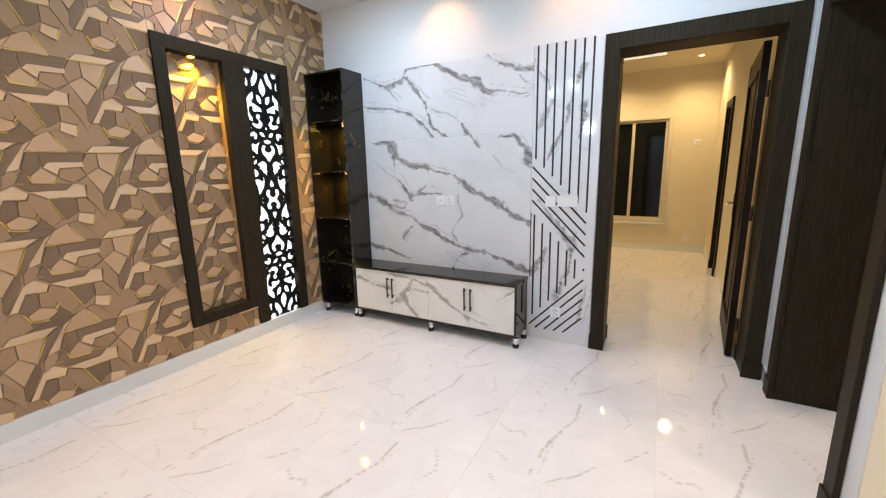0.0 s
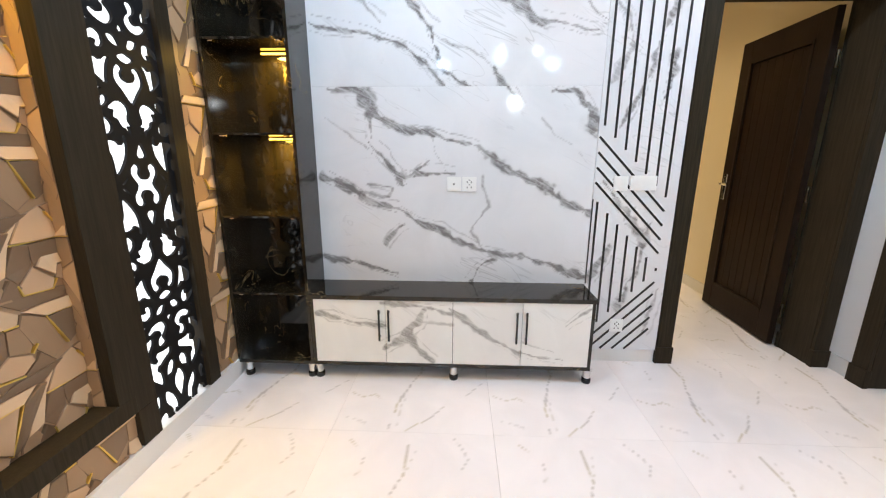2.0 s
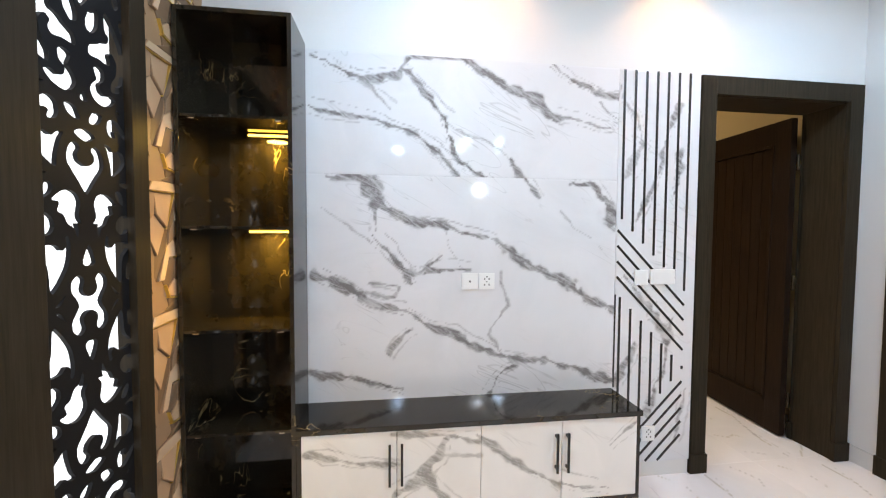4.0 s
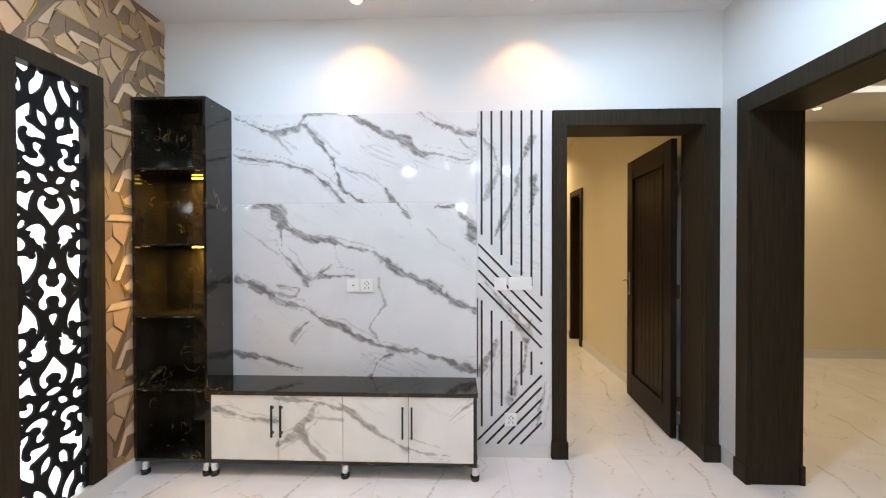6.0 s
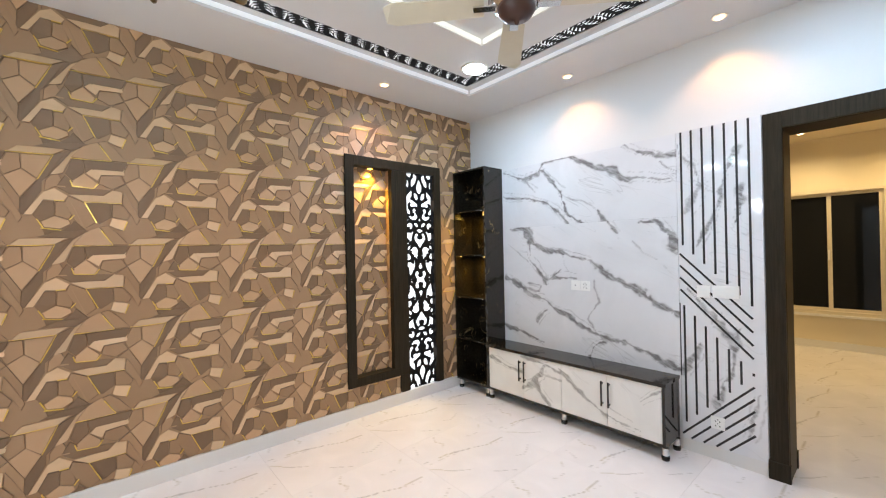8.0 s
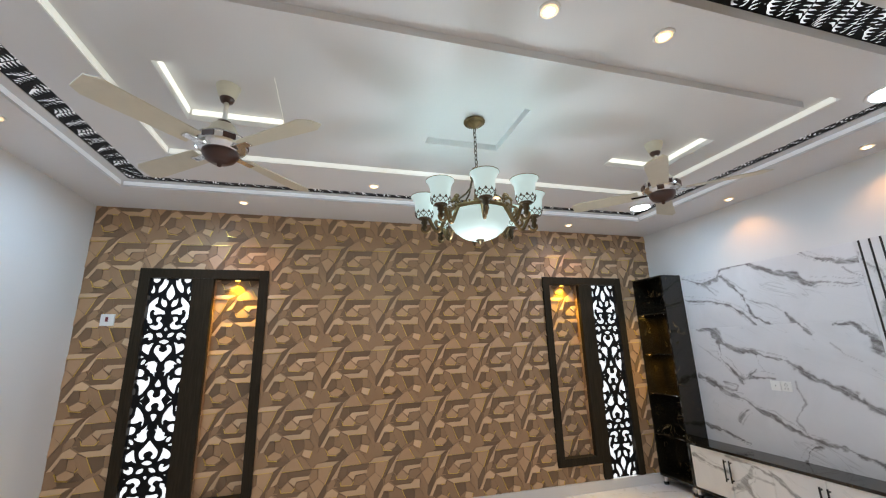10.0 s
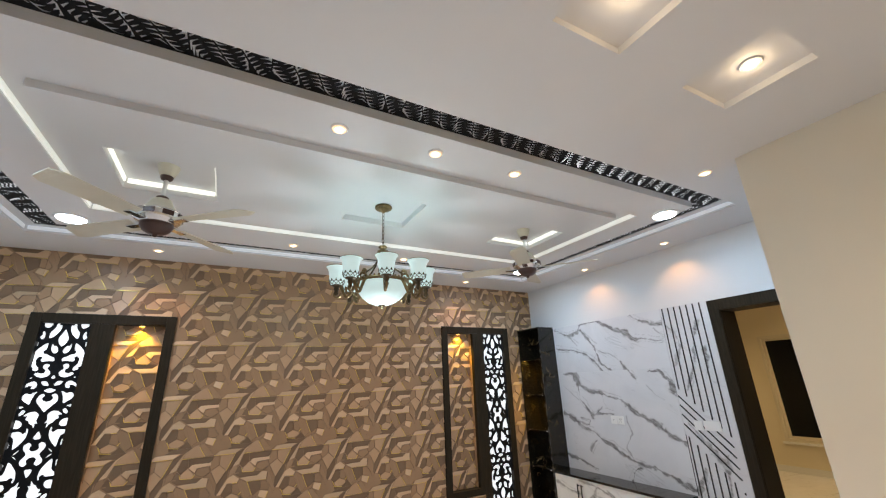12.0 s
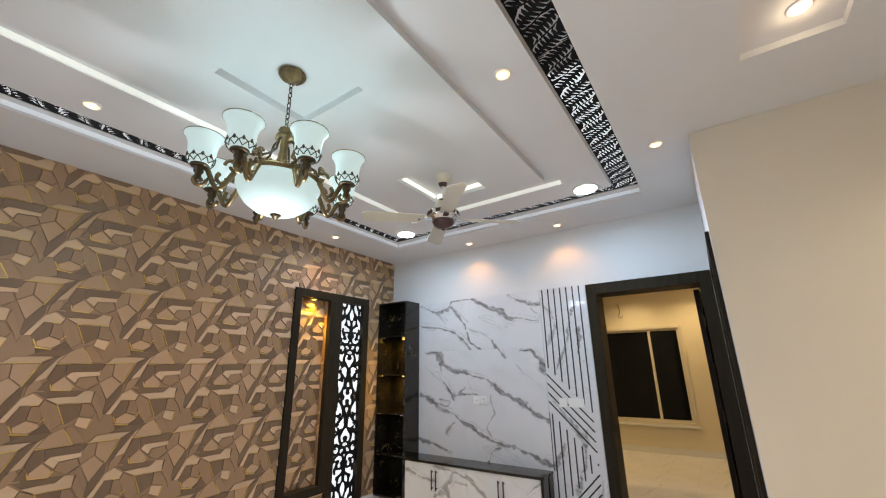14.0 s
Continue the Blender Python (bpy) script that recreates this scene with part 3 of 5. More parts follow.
for i in range(-8, 7):
    for j in range(-3, 6):
        oy, oz = PY + i * PITCH, PZ + j * PITCH
        lo, hi, dn, up = oy - 0.78 * PITCH, oy + 0.56 * PITCH, oz - 0.51 * PITCH, oz + 0.72 * PITCH
        for r in REGIONS:
            if hi <= r[0] or lo >= r[1] or up <= r[2] or dn >= r[3]:
                continue
            inside = lo >= r[0] and hi <= r[1] and dn >= r[2] and up <= r[3]
            if inside and 0.6 < oy < 1.3:
                if loose is None:
                    bm = relief((oy, oz))
                    bmesh.ops.recalc_face_normals(bm, faces=bm.faces)
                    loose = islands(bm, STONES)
                    bm.free()
                base = part("panel", loose[0], None, relief_wall)
                base.location = (-2.743, oy, oz)
                for piece in loose[1:]:
                    ob = new("stone" if piece.polygons[0].material_index != 1 else "gold_line", piece)
                    ob.parent = base
                continue
            if inside:
                if whole is None:
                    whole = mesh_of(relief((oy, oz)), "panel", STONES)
                me = whole
            else:
                bm = relief((oy, oz), r)
                if not bm.faces:
                    bm.free()
                    continue
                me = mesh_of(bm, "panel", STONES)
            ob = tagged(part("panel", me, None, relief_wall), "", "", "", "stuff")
            ob.location = (-2.743, oy, oz)


# ---- cut-out screens ----
def sheet_from_field(name, width, height, solid, step, thick, mat):
    """A flat sheet, in local x and y about its middle, that keeps the points where solid(x, y) > 0."""
    nx, ny = round(width / step), round(height / step)
    xs, ys = np.linspace(-width / 2, width / 2, nx + 1), np.linspace(-height / 2, height / 2, ny + 1)
    f = solid(*np.meshgrid(xs, ys))
    verts, index, faces, walls = [], {}, [], []

    def point(key, x, y):
        if key not in index:
            index[key] = len(verts) // 2
            verts.append((x, y, thick / 2))
            verts.append((x, y, -thick / 2))
        return index[key]
    for j in range(ny):
        for i in range(nx):
            ring_ = ((i, j), (i + 1, j), (i + 1, j + 1), (i, j + 1))
            vals = [f[b, a] for a, b in ring_]
            if max(vals) <= 0:
                continue
            poly = []
            for k in range(4):
                (a, b), (c, d) = ring_[k], ring_[(k + 1) % 4]
                va, vb = vals[k], vals[(k + 1) % 4]
                if va > 0:
                    poly.append((point((a, b), xs[a], ys[b]), False))
                if (va > 0) != (vb > 0):
                    t = va / (va - vb)
                    key = ((a, b), (c, d)) if (a, b) < (c, d) else ((c, d), (a, b))
                    poly.append((point(key, xs[a] + t * (xs[c] - xs[a]), ys[b] + t * (ys[d] - ys[b])), True))
            if len(poly) < 3:
                continue
            faces.append([2 * p for p, _ in poly])
            faces.append([2 * p + 1 for p, _ in reversed(poly)])
            for (p, cp), (q, cq) in zip(poly, poly[1:] + poly[:1]):
                if cp and cq:
                    walls.append((2 * q, 2 * p, 2 * p + 1, 2 * q + 1))
    me = bpy.data.meshes.new(name)
    me.from_pydata(verts, [], faces + walls)
    me.materials.append(mat)
    me.validate()
    me.update()
    return me


def cap(x, y, p, q, r0, r1):
    """Distance to a tapered stroke from p to q."""
    dx, dy = q[0] - p[0], q[1] - p[1]
    t = np.clip(((x - p[0]) * dx + (y - p[1]) * dy) / (dx * dx + dy * dy), 0, 1)
    return np.hypot(x - p[0] - t * dx, y - p[1] - t * dy) - (r0 + (r1 - r0) * t)


SCROLL_HOLES = []


def hole(*outline):
    """One cut-out of the scrollwork in millimetres from the middle flower, its corners rounded off."""
    pts = [Vector((u / 1000, v / 1000)) for u, v in outline]
    for _ in range(2):
        pts = [p.lerp(q, f) for p, q in zip(pts, pts[1:] + pts[:1]) for f in (0.2, 0.8)]
    SCROLL_HOLES.append([(p.x, p.y) for p in pts])


hole((-11, 1012), (1, 1013), (18, 975), (37, 929), (27, 887), (0, 857), (-12, 854))
hole((29, 1051), (46, 1039), (51, 1064), (68, 1061), (74, 1016), (102, 982), (101, 926), (73, 939), (43, 977), (31, 1014))
hole((94, 1063), (126, 1070), (155, 1062), (152, 1034), (119, 1017), (97, 1040))
hole((132, 985), (151, 993), (148, 960), (163, 939), (141, 917), (125, 941))
hole((157, 897), (172, 907), (171, 859), (158, 861))
hole((89, 895), (118, 873), (151, 839), (174, 795), (173, 728), (166, 690), (149, 680), (154, 661), (113, 650), (113, 680), (138, 709), (143, 752), (123, 778), (105, 765), (116, 743), (103, 729), (65, 737), (22, 732), (25, 763), (60, 777), (79, 792), (104, 796), (111, 821), (92, 831))
hole((15, 830), (30, 863), (54, 863), (63, 889), (69, 861), (64, 824), (41, 798), (17, 804))
hole((40, 703), (65, 713), (86, 705), (86, 676), (62, 660), (68, 637), (89, 629), (109, 641), (137, 630), (108, 605), (70, 596), (39, 607), (24, 633), (34, 653), (55, 670), (46, 690))
hole((-15, 615), (3, 618), (18, 592), (-15, 584))
hole((15, 537), (32, 568), (76, 568), (58, 536), (21, 528))
hole((93, 558), (121, 571), (155, 553), (172, 531), (168, 513), (141, 534), (119, 531), (130, 508), (102, 509), (89, 528))
hole((129, 601), (150, 600), (148, 588))
hole((-15, 508), (4, 510), (45, 494), (20, 477), (-15, 470))
hole((72, 485), (101, 478), (114, 462), (136, 473), (158, 468), (171, 439), (153, 413), (104, 378), (101, 416), (88, 462))
hole((-16, 400), (7, 401), (29, 413), (34, 434), (18, 452), (35, 466), (57, 457), (69, 431), (69, 402), (37, 365), (12, 329), (-17, 303))
hole((130, 367), (173, 374), (173, 352), (146, 358))
hole((24, 295), (37, 318), (61, 328), (93, 322), (128, 294), (95, 294), (108, 265), (86, 260), (73, 231), (54, 225), (38, 188), (35, 219), (42, 237), (17, 230), (36, 254))
hole((116, 339), (139, 343), (156, 316), (152, 294), (119, 315))
hole((138, 261), (173, 267), (172, 203), (133, 200), (115, 219), (118, 243))
hole((64, 172), (72, 201), (84, 195), (77, 172), (94, 156), (112, 177), (173, 175), (172, 150), (141, 127), (136, 37), (104, 69), (72, 119))
hole((160, 102), (175, 107), (174, 49), (156, 56))
hole((-18, 174), (3, 174), (27, 121), (11, 108), (-19, 117))
hole((-20, 21), (13, 21), (31, 42), (19, 73), (41, 90), (68, 72), (70, 42), (47, 14), (40, -11), (-20, -4))
hole((80, 45), (97, 31), (126, 7), (107, 9))


def inside_by(x, y, pts):
    """Signed distance to a closed outline, positive inside."""
    near, odd = np.full(x.shape, 9.0), np.zeros(x.shape, bool)
    for (ax, ay), (bx_, by) in zip(pts, pts[1:] + pts[:1]):
        dx, dy = bx_ - ax, by - ay
        t = np.clip(((x - ax) * dx + (y - ay) * dy) / max(dx * dx + dy * dy, 1e-12), 0, 1)
        near = np.minimum(near, np.hypot(x - ax - t * dx, y - ay - t * dy))
        if abs(dy) > 1e-9:
            odd ^= ((ay > y) != (by > y)) & (x < ax + (y - ay) / dy * dx)
    return np.where(odd, near, -near)


def scroll_solid(x, y):
    """The scrollwork of a wall screen, mirrored to both sides and about its middle flower."""
    a, b = np.abs(x), np.abs(y)
    solid = np.full_like(a, 0.02)
    for pts in SCROLL_HOLES:
        us, vs = [p[0] for p in pts], [p[1] for p in pts]
        m = (a > min(us) - 0.02) & (a < max(us) + 0.02) & (b > min(vs) - 0.02) & (b < max(vs) + 0.02)
        if m.any():
            solid[m] = np.minimum(solid[m], -inside_by(a[m], b[m], pts))
    return solid


SCROLL = sheet_from_field("screen", 0.343, 2.124, scroll_solid, 0.003, 0.012, MATTEBLACK)


def niche_unit(mirror):
    """Dark wooden frame round a lit niche and a backlit scroll screen."""
    def yy(y):
        return MID - y if mirror else y

    def b(x0, x1, y0, y1, z0, z1, bevel=0.003):
        a, c = sorted((yy(y0), yy(y1)))
        return bx(x0, x1, a, c, z0, z1, bevel=bevel)
    root = thing("niche_frame", "dark brown wooden frame around a lit wall niche and scroll screen", "wall niche", (-2.77, yy(2.09), 0.11), "wall niches")
    x0, x1 = -2.843, -2.712
    part("stile", b(x0, x1, NY0, 1.632, NLOW, NZ1), DARKWOOD, root)
    part("stile", b(x0, x1 - 0.002, 2.024, 2.20, NLOW + 0.001, 2.238), DARKWOOD, root)
    part("stile", b(x0, x1 - 0.003, 2.10, 2.20, NZ0, NLOW), DARKWOOD, root)
    part("stile", b(x0, x1, 2.545, NY1, NZ0, NZ1), DARKWOOD, root)
    part("top_rail", b(x0, x1 - 0.001, 1.632, 2.545, 2.238, NZ1), DARKWOOD, root)
    part("bottom_rail", b(x0, x1 - 0.001, 1.632, 2.10, NLOW, 0.352), DARKWOOD, root)
    a, c = sorted((yy(1.632), yy(2.024)))
    for i in range(-8, 7):
        for j in range(-3, 6):
            oy, oz = PY + i * PITCH, PZ + j * PITCH
            if oy + PITCH < a or oy - PITCH > c or oz + PITCH < 0.352 or oz - PITCH > 2.238:
                continue
            piece = relief((oy, oz), (a, c, 0.352, 2.238), 0.02)
            if not piece.faces:
                piece.free()
                continue
            me = mesh_of(piece, "panel", STONES)
            me.transform(Matrix.Translation((-2.818, oy, oz)))
            tagged(part("panel", me, None, root), "patterned taupe covering in the niche", "", "", "stuff")
    for edge, sign in ((a, 1), (c, -1)):
        for j in range(-3, 6):
            oz = PZ + j * PITCH
            piece = relief((0.0, oz), (-0.055, 0.0, 0.353, 2.237), 0.001)
            if not piece.faces:
                piece.free()
                continue
            me = mesh_of(piece, "side_lining", STONES)
            for v in me.vertices:
                x, y, z = v.co
                v.co = (-2.764 + y, edge + sign * (0.0012 + max(x, -0.001) * 0.5), z + oz)
            tagged(part("side_lining", me, None, root), "patterned taupe covering on the reveal", "", "", "stuff")
    part("diffuser", b(-2.835, -2.775, 2.201, 2.544, NZ0 + 0.003, 2.237, 0), E_BACK, root, "glowing white backlit diffuser")
    me = SCROLL
    ob = part("screen", me, None, root, "black cut-out scrollwork screen")
    ob.matrix_basis = Matrix.Translation((-2.742, yy(2.3725), 1.1745)) @ Matrix(((0, 0, 1, 0), (1, 0, 0, 0), (0, 1, 0, 0), (0, 0, 0, 1)))
    y = yy(1.83)
    bm = turned(bmesh.new(), [(0.030, -0.008), (0.033, -0.004), (0.033, 0.0)], 20, (-2.772, y, 2.237))
    part("lamp_trim", bm, CHROME, root)
    part("lamp_lens", turned(bmesh.new(), [(0.022, -0.011), (0.022, -0.007)], 20, (-2.772, y, 2.237)), E_GOLD, root, "glowing amber lamp lens")
    lamp("SPOT", (-2.772, y, 2.222), 52.0, (1.0, 0.60, 0.03), 0.02, 112, 0.8)


niche_unit(False)
niche_unit(True)

# ---- marble media wall ----
LOWER = [([(-2.16, 1.66), (-1.98, 1.64), (-1.93, 1.53)], (0.016, 0.05), 0.95), ([(-1.93, 1.53), (-1.78, 1.44), (-1.55, 1.40), (-1.30, 1.33)], (0.035, 0.020), 0.95),
         ([(-1.30, 1.33), (-1.15, 1.23), (-0.89, 1.11), (-0.79, 1.02), (-0.64, 0.98)], (0.028, 0.035), 1.0),
         ([(-1.95, 1.38), (-1.78, 1.21), (-1.74, 1.13)], (0.012, 0.034), 1.0), ([(-1.74, 1.19), (-1.58, 1.20), (-1.44, 1.19)], (0.030, 0.008), 0.9), ([(-1.58, 1.27), (-1.71, 1.19)], (0.010, 0.022), 0.9),
         ([(-2.24, 1.16), (-2.10, 1.10), (-1.99, 1.02), (-1.78, 0.98)], (0.036, 0.026), 1.0), ([(-1.78, 0.98), (-1.56, 0.88), (-1.30, 0.74), (-1.11, 0.70)], (0.022, 0.020), 0.95),
         ([(-1.11, 0.70), (-0.89, 0.67), (-0.64, 0.58)], (0.022, 0.032), 1.0), ([(-1.35, 0.53), (-1.28, 0.64), (-1.18, 0.69)], (0.018, 0.012), 0.9),
         ([(-0.92, 1.66), (-0.76, 1.65), (-0.68, 1.55), (-0.64, 1.45)], (0.014, 0.045), 1.0), ([(-2.25, 0.68), (-2.02, 0.63), (-1.79, 0.56)], (0.034, 0.010), 1.0),
         ([(-1.74, 0.89), (-1.85, 0.76)], (0.010, 0.014), 0.8), ([(-1.99, 1.06), (-1.83, 1.05), (-1.80, 1.11), (-1.96, 1.12)], (0.012, 0.010), 0.7), ([(-1.95, 1.60), (-1.93, 1.40)], (0.04, 0.010), 0.8),
         ([(-1.26, 1.17), (-1.22, 1.0), (-1.33, 0.85), (-1.25, 0.72)], (0.007, 0.010), 0.6), ([(-2.2, 1.5), (-1.9, 1.32)], (0.006, 0.006), 0.45), ([(-0.95, 1.5), (-0.7, 1.3)], (0.006, 0.006), 0.45),
         ([(-1.6, 1.42), (-1.48, 1.2)], (0.008, 0.004), 0.5)]
UPPER = [([(-2.24, 2.25), (-1.99, 2.15), (-1.83, 2.17)], (0.012, 0.034), 0.9), ([(-1.83, 2.17), (-1.76, 2.26), (-1.63, 2.28), (-1.48, 2.28)], (0.04, 0.008), 0.85),
         ([(-1.48, 2.28), (-1.29, 2.17), (-1.10, 2.08), (-0.98, 1.99)], (0.024, 0.030), 1.0), ([(-0.98, 1.99), (-0.63, 1.95)], (0.02, 0.012), 0.8),
         ([(-1.79, 2.20), (-1.58, 1.97)], (0.022, 0.02), 0.95), ([(-1.58, 1.97), (-1.53, 1.79), (-1.36, 1.68)], (0.010, 0.050), 1.0),
         ([(-2.24, 1.99), (-1.90, 1.94), (-1.72, 1.88), (-1.58, 1.75), (-1.50, 1.69)], (0.010, 0.030), 0.9), ([(-1.58, 1.96), (-1.21, 1.76)], (0.005, 0.008), 0.5), ([(-1.22, 1.77), (-1.16, 1.68)], (0.03, 0.03), 0.95),
         ([(-1.02, 2.27), (-0.88, 2.17), (-0.63, 2.13)], (0.008, 0.036), 0.95), ([(-2.0, 2.14), (-1.88, 2.02)], (0.014, 0.006), 0.7), ([(-0.75, 2.1), (-0.63, 2.0)], (0.008, 0.006), 0.6),
         ([(-2.1, 2.22), (-1.95, 2.18)], (0.006, 0.006), 0.5), ([(-1.36, 1.70), (-1.2, 1.6)], (0.008, 0.004), 0.5)]
LOWER.append(([(-1.16, 1.675), (-1.13, 1.63), (-1.08, 1.57)], (0.028, 0.02), 0.95))
media = thing("marble_cladding", "white marble wall panel with broad grey veins", "wall panel", (-1.43, 3.11, 0.01))
FACE = 3.098
for z0, z1, veins, seed in ((1.6758, 2.275, UPPER, 3), (0.30, 1.6753, LOWER, 7)):
    me = veined_slab("sheet", 1.636, z1 - z0, 0.016, [([(a, b) for a, b in pts], w, s) for pts, w, s in veins], MARBLE, 0.008, "y", 0.022, seed, (-2.268, z0), 0.001)
    ob = part("sheet", me, None, media)
    ob.location = (-2.268, FACE, z0)
slat_panel = thing("striped_cladding", "white marble panel with black diagonal and upright inlay strips", "wall panel", (-0.42, 3.11, 0.08))
slat_veins = [([(-0.62, 2.2), (-0.50, 1.9), (-0.55, 1.7)], (0.01, 0.02), 0.6), ([(-0.28, 2.1), (-0.40, 1.75), (-0.52, 1.45)], (0.03, 0.012), 0.8), ([(-0.24, 1.85), (-0.30, 1.6)], (0.03, 0.015), 0.9),
              ([(-0.55, 1.15), (-0.40, 0.95), (-0.32, 0.80)], (0.012, 0.03), 0.8), ([(-0.52, 0.8), (-0.60, 0.55)], (0.03, 0.03), 0.8), ([(-0.30, 0.9), (-0.36, 0.6), (-0.42, 0.35)], (0.010, 0.028), 0.8), ([(-0.20, 0.5), (-0.28, 0.2)], (0.02, 0.01), 0.6)]
me = veined_slab("board", 0.484, 2.19, 0.016, slat_veins, MARBLE, 0.009, "y", 0.03, 11, (-0.632, 0.085), 0.001)
ob = part("board", me, None, slat_panel)
ob.location = (-0.630, FACE, 0.085)


def strip(x0, z0, x1, z1, w=0.013):
    d = Vector((x1 - x0, z1 - z0))
    bm = box(bmesh.new(), 0, d.length, -0.0025, 0.004, -w / 2, w / 2)
    ob = part("inlay_strip", bm, STRIPBLACK, slat_panel)
    ob.matrix_basis = Matrix.Translation((x0, FACE, z0)) @ Matrix.Rotation(-math.atan2(d.y, d.x), 4, "Y")


for k in range(7):
    x = -0.600 + 0.0648 * k
    strip(x, 1.465 - 0.0668 * k, x, 2.272)
    top = 1.035 - 0.0668 * k
    low = 0.205 + 0.0685 * k
    if top > low:
        strip(x, low, x, top)
for k in range(4):
    strip(-0.622, 1.405 - 0.0855 * k, -0.209, 0.982 - 0.0855 * k)
for k in range(5):
    z1 = 0.545 - 0.0775 * k
    x0 = max(-0.626, -0.209 - (z1 - 0.092) * 1.0 / 1.03)
    strip(x0, z1 - (-0.209 - x0) * 1.03, -0.209, z1)
strip(-0.627, 0.53, -0.627, 1.05, 0.006)


def socket(name, label, x, y, z, w, h, holes, axis="y"):
    root = thing(name, label, "socket" if "socket" in name else "switch", (x, y, z))
    part("plate", bx(x - w / 2, x + w / 2, y - 0.009, y - 0.0006, z - h / 2, z + h / 2, bevel=0.003), PLASTIC, root)
    part("insert", bx(x - w * 0.40, x + w * 0.40, y - 0.0105, y - 0.009, z - h * 0.40, z + h * 0.40, bevel=0.0006), PLASTIC, root)
    for dx, dz, sw, sh in holes:
        part("slot", bx(x + dx - sw / 2, x + dx + sw / 2, y - 0.0113, y - 0.0105, z + dz - sh / 2, z + dz + sh / 2), GREYPL, root)
    return root


PINS = [(-0.012, 0.012, 0.006, 0.010), (0.012, 0.012, 0.006, 0.010), (0, -0.002, 0.006, 0.006), (-0.012, -0.018, 0.006, 0.010), (0.012, -0.018, 0.006, 0.010), (0, 0.024, 0.008, 0.006)]
socket("aerial_socket", "white square aerial socket on the marble panel", -1.447, FACE, 1.133, 0.085, 0.085, [(0, 0, 0.010, 0.010)])
socket("power_socket", "white square power socket on the marble panel", -1.357, FACE, 1.133, 0.085, 0.085, PINS)
socket("light_switch", "small white switch plate over the black strips", -0.478, FACE, 1.143, 0.080, 0.085, [])
socket("light_switch", "wide white switch plate over the black strips", -0.350, FACE, 1.146, 0.150, 0.085, [])
socket("power_socket", "white power socket low on the striped panel", -0.411, FACE, 0.255, 0.080, 0.085, PINS)

# ---- black display shelf and low console ----
SX0, SX1, SF, SB, SZ0, SZ1 = -2.727, -2.266, 2.826, 3.097, 0.085, 2.295
shelf = thing("display_shelf", "tall open shelf of black marble laminate with gold veins", "shelf unit", ((SX0 + SX1) / 2, 2.95, 0))
part("side_panel", bx(SX0, SX0 + 0.018, SF, SB, SZ0, SZ1, bevel=0.001), BLACKM, shelf)
part("side_panel", bx(SX1 - 0.018, SX1, SF, SB, SZ0, SZ1, bevel=0.001), BLACKM, shelf)
part("back_panel", bx(SX0 + 0.018, SX1 - 0.018, SB - 0.012, SB, SZ0 + 0.018, SZ1 - 0.018), BLACKM, shelf)
part("top_panel", bx(SX0 + 0.018, SX1 - 0.018, SF, SB, SZ1 - 0.018, SZ1, bevel=0.001), BLACKM, shelf)
part("bottom_panel", bx(SX0 + 0.018, SX1 - 0.018, SF, SB, SZ0, SZ0 + 0.02, bevel=0.001), BLACKM, shelf)
for z in (1.868, 1.410, 0.972, 0.528):
    board = part("shelf_board", bx(SX0 + 0.0185, SX1 - 0.0185, SF + 0.004, SB - 0.012, z - 0.012, z, bevel=0.001), BLACKM, shelf)
    for x in (SX0 + 0.06, SX1 - 0.06):
        part("bracket", bx(x - 0.012, x + 0.012, SF + 0.012, SF + 0.05, z - 0.018, z - 0.0122, bevel=0.001), CHROME, board, "small chrome bracket")
for z, power in ((1.868, 4.5), (1.410, 4.5)):
    led = part("led_bar", bx(SX0 + 0.20, SX1 - 0.03, SB - 0.022, SB - 0.0125, z - 0.028, z - 0.0185), E_GOLD, shelf, "glowing amber LED bar under the board")
    lamp("AREA", ((SX0 + SX1) / 2 + 0.08, SB - 0.09, z - 0.035), power, (1.0, 0.62, 0.10), 0.10)


def foot(x, y, root):
    f = part("foot", turned(bmesh.new(), [(0.020, 0.030), (0.022, 0.034), (0.022, 0.078), (0.024, 0.0853)], 18, (x, y, 0)), CHROME, root, "chrome foot")
    part("foot_pad", turned(bmesh.new(), [(0.024, 0.0), (0.026, 0.004), (0.026, 0.029), (0.022, 0.0305)], 18, (x, y, 0)), BLACK, f, "black rubber pad")


for x in (SX0 + 0.055, SX1 - 0.02):
    for y in (SF + 0.022, SB - 0.04):
        foot(x, y, shelf)

CX0, CX1, CT = -2.264, -0.645, 0.526
console = thing("media_console", "low black console with white marble doors on chrome feet", "cabinet", ((CX0 + CX1) / 2, 2.95, 0))
part("top", bx(CX0, CX1 + 0.006, SF - 0.012, SB + 0.002, CT - 0.025, CT, bevel=0.0015), BLACKM, console, "glossy black marble top")
part("side_panel", bx(CX0, CX0 + 0.018, SF, SB, 0.085, CT - 0.0255), BLACKM, console)
part("side_panel", bx(CX1 - 0.018, CX1, SF, SB, 0.085, CT - 0.0255), BLACKM, console)
part("bottom_panel", bx(CX0 + 0.018, CX1 - 0.018, SF, SB, 0.085, 0.107), BLACKM, console)
part("back_panel", bx(CX0 + 0.018, CX1 - 0.018, SB - 0.01, SB, 0.1075, CT - 0.0255), BLACKM, console)
